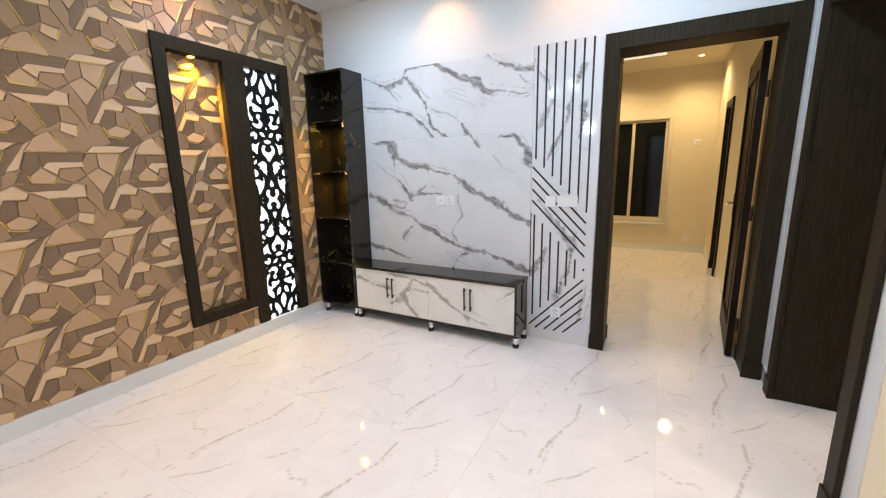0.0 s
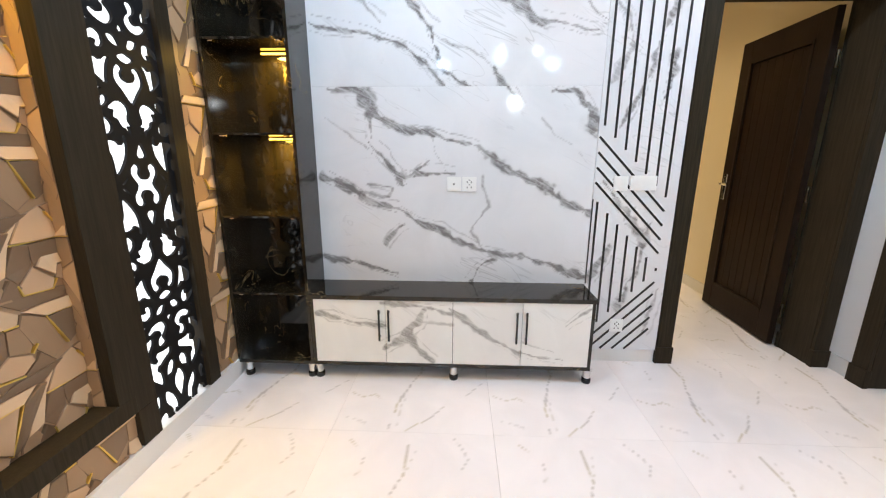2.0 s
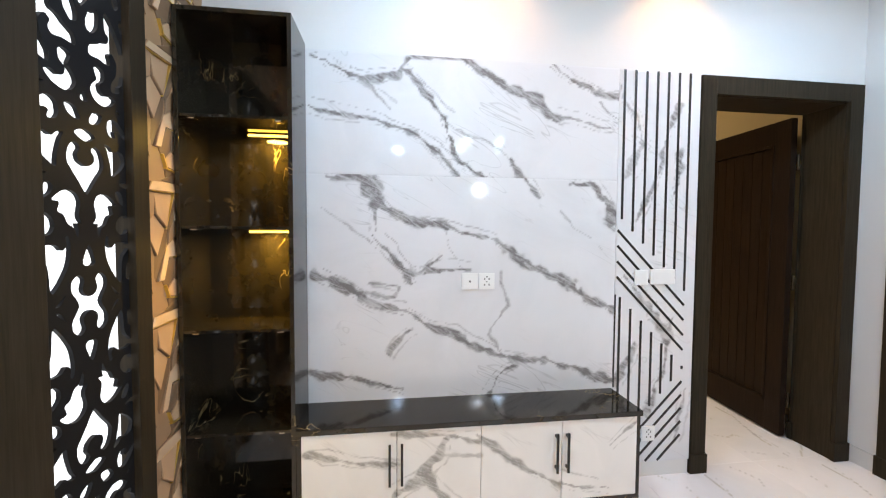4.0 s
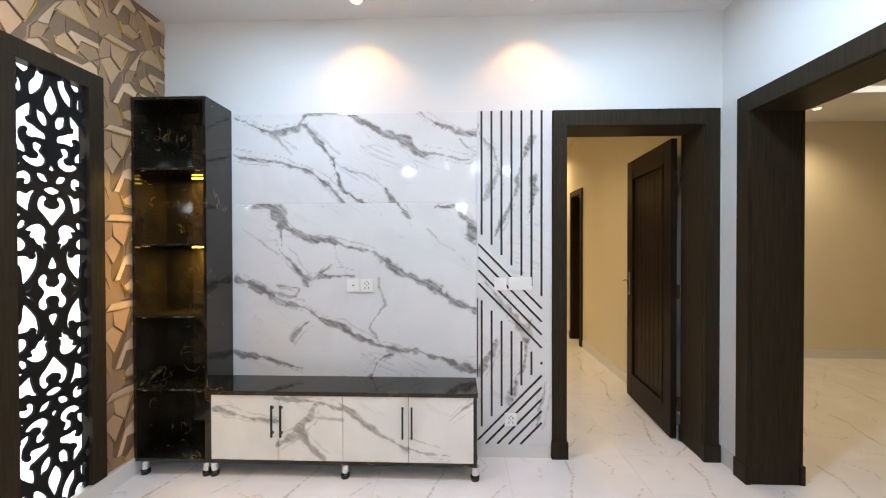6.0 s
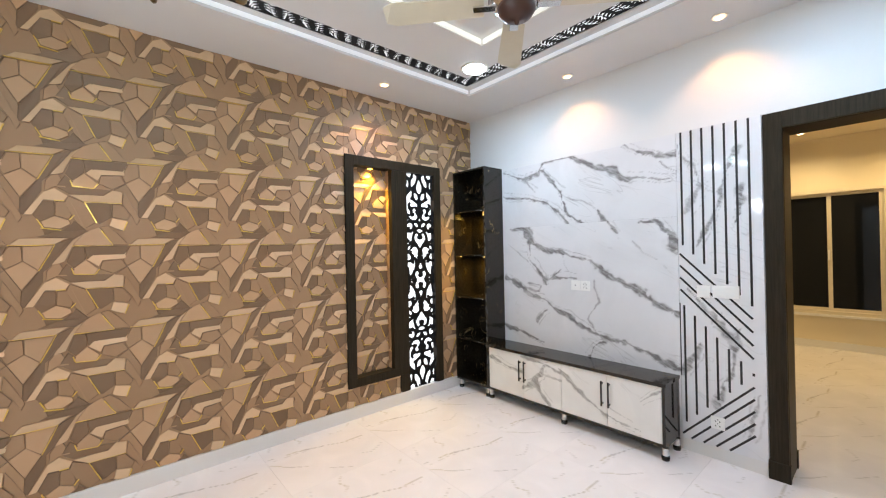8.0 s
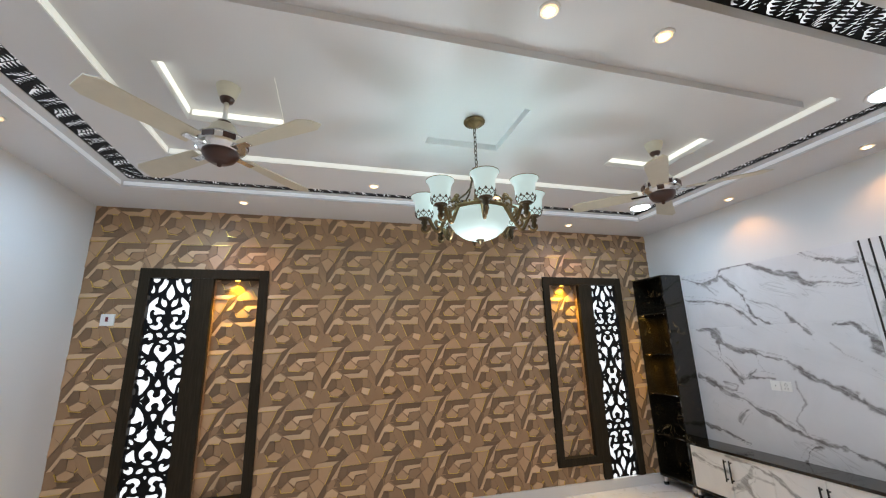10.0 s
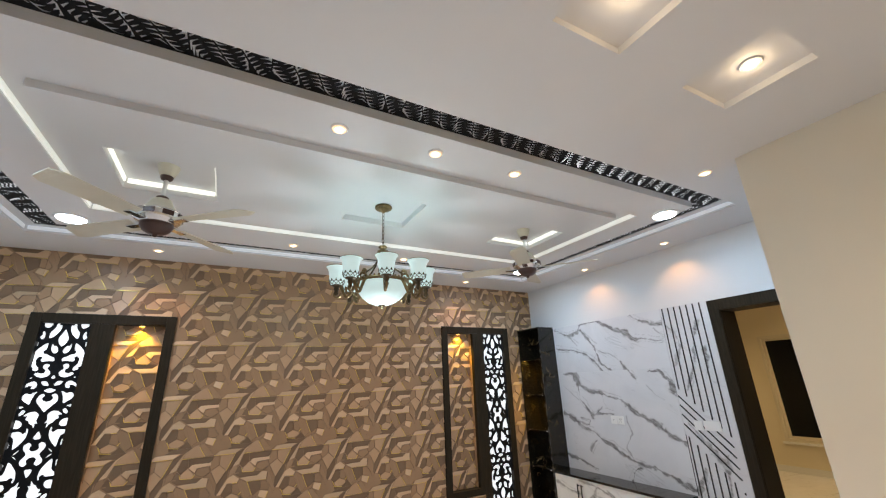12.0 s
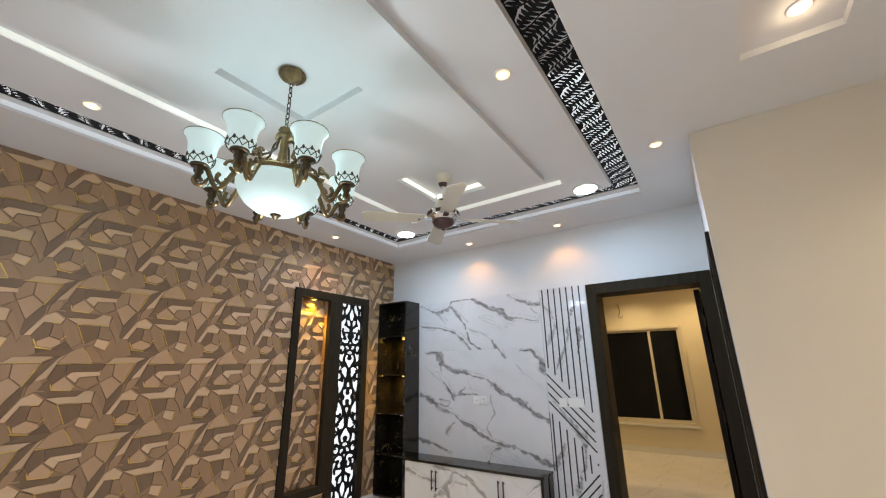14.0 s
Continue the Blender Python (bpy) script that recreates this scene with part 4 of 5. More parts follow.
DOOR_VEINS = [([(-2.22, 0.42), (-2.15, 0.39), (-2.02, 0.36), (-1.83, 0.34)], (0.020, 0.012), 1.0), ([(-1.84, 0.49), (-1.61, 0.46), (-1.45, 0.42)], (0.016, 0.014), 0.85),
              ([(-1.47, 0.45), (-1.38, 0.40), (-1.26, 0.30), (-1.05, 0.18)], (0.012, 0.034), 1.0), ([(-1.83, 0.20), (-1.71, 0.28)], (0.02, 0.03), 0.9), ([(-1.71, 0.30), (-1.65, 0.21), (-1.56, 0.12)], (0.030, 0.018), 1.0),
              ([(-1.05, 0.20), (-0.93, 0.17), (-0.80, 0.15)], (0.024, 0.010), 0.95), ([(-0.67, 0.48), (-0.74, 0.43), (-0.81, 0.37)], (0.022, 0.008), 0.8), ([(-1.61, 0.44), (-1.65, 0.37), (-1.72, 0.30)], (0.022, 0.026), 0.9),
              ([(-1.62, 0.38), (-1.44, 0.36)], (0.010, 0.008), 0.6), ([(-1.05, 0.27), (-0.85, 0.20)], (0.006, 0.004), 0.5)]
edges = [-2.244, -1.829, -1.442, -1.049, -0.664]
handles = [(-1.829 - 0.032), (-1.829 + 0.022), (-1.049 - 0.032), (-1.049 + 0.022)]
for k in range(4):
    x0, x1 = edges[k] + 0.0015, edges[k + 1] - 0.0015
    me = veined_slab("door", x1 - x0, 0.390, 0.017, DOOR_VEINS, DOORMARBLE, 0.006, "y", 0.014, 21, (x0, 0.110), 0.001)
    door = part("door", me, None, console, "white marble cabinet door with grey veins")
    door.location = (x0, SF - 0.004, 0.110)
    hx = handles[k] - x0
    bm = bmesh.new()
    for z in (0.17, 0.32):
        box(bm, hx - 0.004, hx + 0.004, -0.024, 0.0, z - 0.006, z + 0.006)
    box(bm, hx - 0.0055, hx + 0.0055, -0.032, -0.022, 0.15, 0.34, bevel=0.002)
    part("handle", bm, BLACK, door, "black bar handle")
for x in (CX0 + 0.005, (CX0 + CX1) / 2, CX1 - 0.03):
    for y in (SF + 0.022, SB - 0.04):
        foot(x + 0.02, y, console)


# ---- doorways ----
def lining(name, label, axis, a0, a1, face, back, top, facing, category="door frame", w=0.095, sides=(True, True)):
    """A dark timber lining with architraves and plinth blocks. axis 'x': opening spans x, wall faces -y (facing -1)."""
    root = thing(name, label, category, ((a0 + a1) / 2, (face + back) / 2, 0) if axis == "x" else ((face + back) / 2, (a0 + a1) / 2, 0), "", "structure")

    def b(p0, p1, q0, q1, z0, z1, bevel=0.003):
        q0, q1 = sorted((q0, q1))
        return bx(p0, p1, q0, q1, z0, z1, bevel=bevel) if axis == "x" else bx(q0, q1, p0, p1, z0, z1, bevel=bevel)
    part("jamb", b(a0 - 0.0195, a0, face + 0.002, back - 0.002, 0, top + 0.0195), DARKWOOD, root)
    part("jamb", b(a1, a1 + 0.0195, face + 0.002, back - 0.002, 0, top + 0.0195), DARKWOOD, root)
    part("head", b(a0, a1, face + 0.002, back - 0.002, top, top + 0.0195), DARKWOOD, root)
    out = face + facing * 0.022
    for f, g, tag in ((face, out, "front"), (back, back - facing * 0.022, "back")):
        part("architrave", b(a0 - w, a0 - 0.002, f, g, 0.11, top + w + 0.01), DARKWOOD, root)
        part("architrave", b(a1 + 0.002, a1 + w, f, g, 0.11, top + w + 0.01), DARKWOOD, root)
        part("architrave", b(a0 - 0.002, a1 + 0.002, f, g, top + 0.002, top + w + 0.01), DARKWOOD, root)
        h = g + (facing if tag == "front" else -facing) * 0.008
        for p0, p1 in ((a0 - w - 0.006, a0 + 0.006), (a1 - 0.006, a1 + w + 0.006)):
            part("plinth_block", b(p0, p1, f, h, 0.0, 0.112, 0.002), DARKWOOD, root)
    return root


lining("door_frame_1", "dark stained timber lining round the bedroom doorway", "x", DX0, DX1, TY - 0.001, TY + 0.231, DTOP, -1)
lining("door_frame_2", "dark stained timber lining round the side room opening", "y", OY0, OY1, EX - 0.001, 1.221, OTOP, -1)
lining("door_frame_3", "dark timber lining round the small bedroom doorway", "y", 5.995, 6.405, BR - 0.001, BR + 0.201, 2.10, -1, w=0.07)

# open bedroom door, hinged on its east jamb
leaf = thing("door_1", "dark brown panelled door standing open into the bedroom", "door", (0.80, 3.39, 0.01))
LW, LH, LT = 0.86, 2.142, 0.042
root_m = Matrix.Translation((0.805, 3.375, 0.012)) @ Matrix.Rotation(radians(86), 4, "Z")


def leaf_part(name, bm, mat, parent=leaf, label=""):
    me = mesh_of(bm, name, mat)
    me.transform(root_m)
    return part(name, me, None, parent, label)


for x0, x1 in ((0.0, 0.12), (LW - 0.12, LW)):
    leaf_part("stile", bx(x0, x1, 0, LT, 0, LH, bevel=0.003), DOORWOOD)
for z0, z1 in ((0.0, 0.20), (LH - 0.15, LH)):
    leaf_part("rail", bx(0.1205, LW - 0.1205, 0.001, LT - 0.001, z0, z1, bevel=0.003), DOORWOOD)
n = 7
for k in range(n):
    a, c = 0.1405 + k * (LW - 0.281) / n, 0.1405 + (k + 1) * (LW - 0.281) / n
    leaf_part("plank", bx(a + 0.0015, c - 0.0015, 0.012, LT - 0.012, 0.2205, LH - 0.1705, bevel=0.003), DOORWOOD)
bm = bmesh.new()
for y0, y1 in ((-0.006, 0.014), (LT - 0.014, LT + 0.006)):
    box(bm, 0.1202, 0.1402, y0, y1, 0.20, LH - 0.15, bevel=0.003)
    box(bm, LW - 0.1402, LW - 0.1202, y0, y1, 0.20, LH - 0.15, bevel=0.003)
    box(bm, 0.1403, LW - 0.1403, y0, y1, 0.2002, 0.2202, bevel=0.003)
    box(bm, 0.1403, LW - 0.1403, y0, y1, LH - 0.1702, LH - 0.1502, bevel=0.003)
leaf_part("moulding", bm, DOORWOOD)
for side in (1, -1):
    y = LT if side > 0 else 0
    bm = box(bmesh.new(), LW - 0.08, LW - 0.04, y, y + side * 0.008, 0.93, 1.14, bevel=0.002) if side > 0 else box(bmesh.new(), LW - 0.08, LW - 0.04, -0.008, 0, 0.93, 1.14, bevel=0.002)
    tube(bm, [(LW - 0.06, y, 1.06), (LW - 0.06, y + side * 0.05, 1.06), (LW - 0.075, y + side * 0.055, 1.06), (LW - 0.18, y + side * 0.055, 1.058)], 0.009)
    leaf_part("handle", bm, CHROME, leaf, "satin chrome lever handle")
for z in (0.25, 1.05, 1.85):
    leaf_part("hinge", turned(bmesh.new(), [(0.008, z - 0.05), (0.009, z - 0.048), (0.009, z + 0.048), (0.008, z + 0.05)], 12, (-0.006, -0.006, 0)), BRONZE)

# ---- bedroom window ----
win = thing("window_1", "wide cream framed sliding window with dark night glass", "window", ((WX0 + WX1) / 2, BF, WZ0), "", "structure")
FRAMEC = plain("cream_window_frame", (0.66, 0.60, 0.48), 0.35, 0, 0.05)
for r in ((WX0, WX0 + 0.05, WZ0, WZ1), (WX1 - 0.05, WX1, WZ0, WZ1), (WX0 + 0.05, WX1 - 0.05, WZ0, WZ0 + 0.05), (WX0 + 0.05, WX1 - 0.05, WZ1 - 0.05, WZ1)):
    part("window_frame", bx(r[0], r[1], BF - 0.02, BF + 0.07, r[2], r[3], bevel=0.003), FRAMEC, win)
MX, ML = -0.19, -1.17
for a, c, y in ((WX0 + 0.05, ML + 0.03, 0.02), (ML - 0.012, MX + 0.012, 0.045), (MX - 0.03, WX1 - 0.05, 0.02)):
    s = part("sash", bx(a, a + 0.045, BF + y, BF + y + 0.022, WZ0 + 0.05, WZ1 - 0.05, bevel=0.002), FRAMEC, win)
    part("sash", bx(c - 0.045, c, BF + y, BF + y + 0.022, WZ0 + 0.05, WZ1 - 0.05, bevel=0.002), FRAMEC, win)
    part("sash", bx(a + 0.045, c - 0.045, BF + y, BF + y + 0.022, WZ0 + 0.05, WZ0 + 0.09, bevel=0.002), FRAMEC, win)
    part("sash", bx(a + 0.045, c - 0.045, BF + y, BF + y + 0.022, WZ1 - 0.09, WZ1 - 0.05, bevel=0.002), FRAMEC, win)
    part("pane", bx(a + 0.045, c - 0.045, BF + y + 0.008, BF + y + 0.013, WZ0 + 0.09, WZ1 - 0.09), NIGHT, win, "dark night window glass")
for x in (ML + 0.005, MX - 0.025):
    part("latch", bx(x, x + 0.02, BF - 0.01, BF + 0.019, 1.22, 1.36, bevel=0.003), PLASTIC, win)
part("window_sill", bx(WX0 - 0.03, WX1 + 0.03, BF - 0.05, BF - 0.0205, WZ0 - 0.03, WZ0 + 0.005, bevel=0.004), BASEM, win)
structure("night_backdrop", [(-3.2, 1.4, BF + 0.5, BF + 0.52, -0.2, 3.2)], NIGHT, "dark night beyond the window", "backdrop")
socket("light_switch", "white square switch on the cream wall", 0.71, BF - 0.001, 1.755, 0.085, 0.085, [(0, 0, 0.02, 0.012)])
socket("power_socket", "white square power socket low on the cream wall", 0.685, BF - 0.001, 0.227, 0.085, 0.085, PINS)

wire = bmesh.new()
tube(wire, [(-0.66, BF - 0.004, 2.66), (-0.66, BF - 0.02, 2.62), (-0.64, BF - 0.03, 2.56), (-0.65, BF - 0.03, 2.47), (-0.68, BF - 0.02, 2.41), (-0.64, BF - 0.02, 2.39), (-0.60, BF - 0.02, 2.42)], 0.006, 6)
tagged(new("loose_wire", mesh_of(wire, "loose_wire", GREYPL)), "loose grey electric wire hanging from the cream wall", "wire")

# wall switch on the relief panels
sw = thing("light_switch", "white square switch plate with a red button on the relief wall", "switch", (-2.735, -2.70, 1.86))
part("plate", bx(-2.735, -2.714, -2.755, -2.655, 1.81, 1.91, bevel=0.003), PLASTIC, sw)
part("button", bx(-2.714, -2.710, -2.717, -2.697, 1.845, 1.885, bevel=0.001), plain("red_button", (0.18, 0.02, 0.03), 0.35), sw, "dark red button")

# ---- baseboards ----
bm = bx(-2.844, WX + 0.014, SY + 0.013, 3.08, 0.0, 0.104, bevel=0.002)
tagged(new("baseboard_west", mesh_of(bm, "baseboard_west", BASEM)), "white polished marble skirting under the relief panels", "baseboard", "", "structure")
structure("baseboard", [(-0.63, DX0 - 0.105, TY - 0.012, TY - 0.0005, 0, 0.083), (-2.7, 4.69, SY + 0.0005, SY + 0.012, 0, 0.1), (EX - 0.012, EX - 0.0005, OY1 + 0.105, TY - 0.001, 0, 0.1), (EX - 0.012, EX - 0.0005, BY - 0.01, OY0 - 0.105, 0, 0.1),
                        (EX - 0.012, 4.69, BY - 0.0125, BY - 0.0005, 0, 0.1), (BR - 0.012, BR - 0.0005, 3.48, 5.92, 0, 0.1), (BR - 0.012, BR - 0.0005, 6.48, BF - 0.013, 0, 0.1), (-2.84, BR - 0.013, BF - 0.0125, BF - 0.0005, 0, 0.1), (1.16, 4.69, 5.488, 5.4995, 0, 0.1)],
          BASEM, "white polished marble skirting along the walls", "baseboard")

# ---- ceiling lights ----
def fixture(name, label, group, x, y, z, r, lens, trim):
    root = thing(name, label, "ceiling light", (x, y, z), group)
    part("trim_ring", turned(bmesh.new(), [(r * 1.28, 0.0), (r * 1.30, -0.003), (r * 1.2, -0.007), (r, -0.008), (r, -0.002)], 28, (x, y, z)), trim, root)
    if lens is E_WARM:
        # the lamp's orange halo, added as a glowing ring
        part("halo_ring", turned(bmesh.new(), [(r * 1.0, -0.0025), (r * 1.0, -0.0085), (r * 0.66, -0.0095)], 28, (x, y, z)), E_HALO, root, "glowing amber ring for the halo round the lens")
        part("lens", turned(bmesh.new(), [(r * 0.65, -0.0096), (r * 0.64, -0.0115), (r * 0.3, -0.013)], 24, (x, y, z)), lens, root, "glowing round lens")
    else:
        part("lens", turned(bmesh.new(), [(r * 1.02, -0.0025), (r * 1.02, -0.012), (r * 0.9, -0.018), (r * 0.5, -0.022)], 28, (x, y, z)), lens, root, "glowing round lens")


for x, y in DOWNLIGHTS:
    fixture("downlight", "small round warm downlight set in the white ceiling", "downlights", x, y, CZ, 0.036, E_WARM, PLASTIC)
for x, y in SQUARE_LIGHTS:
    fixture("downlight", "small round warm downlight in a square ceiling recess", "recess downlights", x, y, CZ + 0.036, 0.036, E_WARM, PLASTIC)
for x, y in PANEL_LIGHTS:
    fixture("panel_light", "round cool white LED panel light in the ceiling", "panel lights", x, y, CZ, 0.085, E_COOL, PLASTIC)
for x, y in ((-0.4, 6.9), (0.62, 6.9), (3.2, 5.0)):
    fixture("downlight", "small round warm downlight in the side room ceiling", "side room downlights", x, y, 2.9, 0.04, E_WARM, PLASTIC)
glow = thing("ceiling_led_panel", "glowing white LED strip in the bedroom ceiling", "LED strip", (-0.6, 6.1, 2.89))
part("strip", bx(-2.2, 0.12, 6.50, 6.56, 2.885, 2.8945), E_COVE, glow)
part("strip", bx(0.06, 0.20, 5.9, 6.56, 2.886, 2.8943), E_COVE, glow)
glow = thing("ceiling_led_panel", "glowing white LED strip in the side room ceiling", "LED strip", (3.2, 4.6, 2.89))
part("strip", bx(2.2, 4.2, 4.40, 4.52, 2.885, 2.8985), E_COVE, glow)


# ---- leaf screens of the tray ----
def leaf_solid(length, width):
    ribs = [((-0.50, -0.54), (-0.20, 0.46)), ((0.16, 0.54), (-0.12, -0.46)), ((0.14, -0.54), (0.50, 0.42))]

    def solid(x, y):
        slit = np.full_like(x, 1.0)
        near = [cap(x, y, (p[0] * length, p[1] * width), (q[0] * length, q[1] * width), 0.0, 0.0) for p, q in ribs]
        for n, (a, b) in enumerate(ribs):
            p, q = Vector((a[0] * length, a[1] * width)), Vector((b[0] * length, b[1] * width))
            d = q - p
            u = d.normalized()
            v = Vector((-u.y, u.x))
            mine = np.full_like(x, 1.0)
            for k in range(8):
                t = 0.02 + k / 8.5
                reach = 0.45 + 0.75 * math.sin(math.pi * min(t, 1.0))
                for side in (1, -1):
                    s = p + d * (t + (0.05 if side > 0 else 0)) + v * side * 0.005
                    m = s + (v * side * 0.85 + u * 0.20) * 0.038 * reach
                    e = s + (v * side * 0.85 + u * 0.75) * 0.062 * reach
                    for g, h, r0, r1 in ((s, m, 0.0016, 0.0058), (m, e, 0.0058, 0.0022)):
                        mine = np.minimum(mine, cap(x, y, g, h, r0, r1))
            rest = np.min([near[m] for m in range(len(ribs)) if m != n], axis=0)
            slit = np.minimum(slit, np.maximum(mine, near[n] - rest + 0.006))
        for g in near:
            slit = np.maximum(slit, 0.0060 - g)
        return np.maximum(np.maximum(slit, np.abs(x) - length / 2 + 0.003), np.abs(y) - width / 2 + 0.007)
    return solid


leaf_meshes = {}


def leaf_run(root, x0, x1, y0, y1, along, lit):
    """A row of leaf modules in the channel, and the diffusers above it."""
    span = (x1 - x0) if along == "x" else (y1 - y0)
    n = max(1, round(span / 0.31))
    step = span / n
    width = (y1 - y0) if along == "x" else (x1 - x0)
    key = (round(step, 3), round(width, 3))
    if key not in leaf_meshes:
        leaf_meshes[key] = sheet_from_field("leaf_screen", step, width, leaf_solid(step, width), 0.0024, 0.003, MATTEBLACK)
    for k in range(n):
        ob = part("leaf_screen", leaf_meshes[key], None, root)
        c = (x0 + (k + 0.5) * step, (y0 + y1) / 2) if along == "x" else ((x0 + x1) / 2, y0 + (k + 0.5) * step)
        flip = 180 if k % 2 else 0
        ob.matrix_basis = Matrix.Translation((*c, LAT_Z)) @ Matrix.Rotation(radians((0 if along == "x" else 90) + flip), 4, "Z")
    for a, b, mat in lit:
        r = (x0 + a * span, x0 + b * span, y0, y1) if along == "x" else (x0, x1, y0 + a * span, y0 + b * span)
        part("diffuser", bx(*r, LAT_Z + 0.012, LAT_Z + 0.018), mat, root)


tray = thing("leaf_screen_border", "black cut-out leaf screens round the ceiling tray, backlit", "ceiling screen", (-0.78, 0, LAT_Z))
T, R = SCREEN, RING
leaf_run(tray, R[1] - 0.0, T[1], T[2], T[3], "y", ((0, 0.12, E_CEIL), (0.12, 0.66, E_DIM), (0.66, 1, E_CEIL)))
leaf_run(tray, T[0], R[0], T[2], T[3], "y", ((0, 1, E_CEIL),))
leaf_run(tray, R[0], R[1], T[2], R[2], "x", ((0, 1, E_CEIL),))
leaf_run(tray, R[0], R[1], R[3], T[3], "x", ((0, 1, E_CEIL),))
structure("ceiling_void", [(T[0] - 0.01, T[1] + 0.01, T[2] - 0.01, T[3] + 0.01, 3.1, 3.16)], CEIL, "white plaster slab over the tray", "ceiling")

# ---- ceiling fans ----
def blade_mesh():
    bm = bmesh.new()
    n = 10
    rows = []
    for k in range(n + 1):
        t = k / n
        x = 0.15 + 0.47 * t
        w = 0.052 + 0.018 * t - (0.03 * max(0, t - 0.9) / 0.1)
        rows.append([(x, -w, -0.012), (x, w, 0.012)])
    top = [[bm.verts.new((a, b, c + 0.003)) for a, b, c in r] for r in rows]
    bot = [[bm.verts.new((a, b, c - 0.003)) for a, b, c in r] for r in rows]
    for k in range(n):
        bm.faces.new((top[k][0], top[k + 1][0], top[k + 1][1], top[k][1]))
        bm.faces.new((bot[k][1], bot[k + 1][1], bot[k + 1][0], bot[k][0]))
        for s in (0, 1):
            bm.faces.new((top[k][s], bot[k][s], bot[k + 1][s], top[k + 1][s]))
    for k in (0, n):
        bm.faces.new((top[k][0], top[k][1], bot[k][1], bot[k][0]))
    return mesh_of(bm, "blade", FANCREAM)


BLADE = blade_mesh()


def ceiling_fan(x, y, turn):
    root = thing("ceiling_fan", "cream ceiling fan with four blades and brown trim", "ceiling fan", (x, y, CZ + 0.08), "ceiling fans")
    c = (x, y, 0)
    part("canopy", turned(bmesh.new(), [(0.062, CZ + 0.079), (0.062, CZ + 0.065), (0.045, CZ + 0.015), (0.034, CZ - 0.005), (0.012, CZ - 0.006)], 28, c), FANCREAM, root)
    part("canopy_ring", turned(bmesh.new(), [(0.035, CZ + 0.004), (0.037, CZ - 0.004), (0.030, CZ - 0.022), (0.014, CZ - 0.028)], 24, c), FANBROWN, root)
    part("downrod", turned(bmesh.new(), [(0.012, CZ - 0.01), (0.012, 2.74)], 16, c), PLASTIC, root)
    part("rod_cover", turned(bmesh.new(), [(0.016, 2.765), (0.034, 2.755), (0.036, 2.742), (0.030, 2.738)], 20, c), FANBROWN, root)
    part("motor_cap", turned(bmesh.new(), [(0.036, 2.741), (0.052, 2.735), (0.070, 2.70), (0.095, 2.665), (0.112, 2.655)], 32, c), FANCREAM, root)
    part("motor", turned(bmesh.new(), [(0.108, 2.656), (0.122, 2.65), (0.124, 2.602), (0.112, 2.59), (0.09, 2.582), (0.085, 2.575)], 36, c), CHROME, root, "chrome motor housing")
    for k in range(8):
        a = radians(turn + 22.5 + 45 * k)
        m = Matrix.Translation((x, y, 2.626)) @ Matrix.Rotation(a, 4, "Z")
        me = mesh_of(bx(0.1195, 0.1265, -0.030, 0.030, -0.015, 0.015, bevel=0.002), "trim_plate", FANBROWN)
        me.transform(m)
        part("trim_plate", me, None, root, "dark brown plate on the housing")
    part("bottom_cap", turned(bmesh.new(), [(0.088, 2.580), (0.086, 2.560), (0.070, 2.535), (0.045, 2.520), (0.012, 2.514), (0.010, 2.500), (0.004, 2.497)], 32, c), FANBROWN, root, "reddish brown bottom cap")
    for k in range(4):
        m = Matrix.Translation((x, y, 2.592)) @ Matrix.Rotation(radians(turn + 90 * k), 4, "Z")
        b = part("blade", BLADE, None, root)
        b.matrix_basis = m
        me = mesh_of(bx(0.095, 0.20, -0.022, 0.022, -0.012, -0.005, bevel=0.002), "blade_bracket", CHROME)
        me.transform(m)
        part("blade_bracket", me, None, root)


ceiling_fan(*FANS[0], 52)
ceiling_fan(*FANS[1], 43)

# ---- chandelier ----
ch = thing("chandelier", "antique brass chandelier with eight opal shades and a glass bowl", "chandelier", (CHX, CHY, CZ + 0.045))
C = (CHX, CHY, 0)
bm = turned(bmesh.new(), [(0.066, 2.940), (0.068, 2.932), (0.060, 2.924), (0.048, 2.920), (0.034, 2.908), (0.016, 2.898), (0.008, 2.888)], 32, C)
for k in range(24):
    a = 2 * math.pi * k / 24
    tube(bm, [(CHX + 0.064 * math.cos(a), CHY + 0.064 * math.sin(a), 2.930), (CHX + 0.050 * math.cos(a), CHY + 0.050 * math.sin(a), 2.917)], 0.004, 5)
part("canopy", bm, BRASS, ch)
for k in range(9):
    z = 2.875 - k * 0.031
    pts = []
    for i in range(13):
        a = 2 * math.pi * i / 12
        p = Vector((0.009 * math.cos(a), 0, 0.020 * math.sin(a)))
        pts.append(Matrix.Rotation(radians(90 * (k % 2) + 20), 3, "Z") @ p + Vector((CHX, CHY, z)))
    part("chain_link", tube(bmesh.new(), pts, 0.0026, 6), BRONZE, ch)
part("column", turned(bmesh.new(), [(0.006, 2.62), (0.030, 2.612), (0.034, 2.600), (0.014, 2.590), (0.040, 2.575), (0.044, 2.555), (0.020, 2.535), (0.018, 2.50), (0.026, 2.42), (0.034, 2.36), (0.05, 2.345), (0.03, 2.335)], 24, C), BRASS, ch)
bowl = part("bowl", turned(bmesh.new(), [(0.178, 2.318), (0.186, 2.310), (0.185, 2.292), (0.170, 2.252), (0.143, 2.214), (0.102, 2.182), (0.055, 2.164), (0.012, 2.160)], 44, C), E_SHADE, ch, "glowing opal glass bowl")
part("bowl_finial", turned(bmesh.new(), [(0.020, 2.164), (0.026, 2.158), (0.016, 2.149), (0.010, 2.141), (0.004, 2.134)], 18, C), BRONZE, bowl)
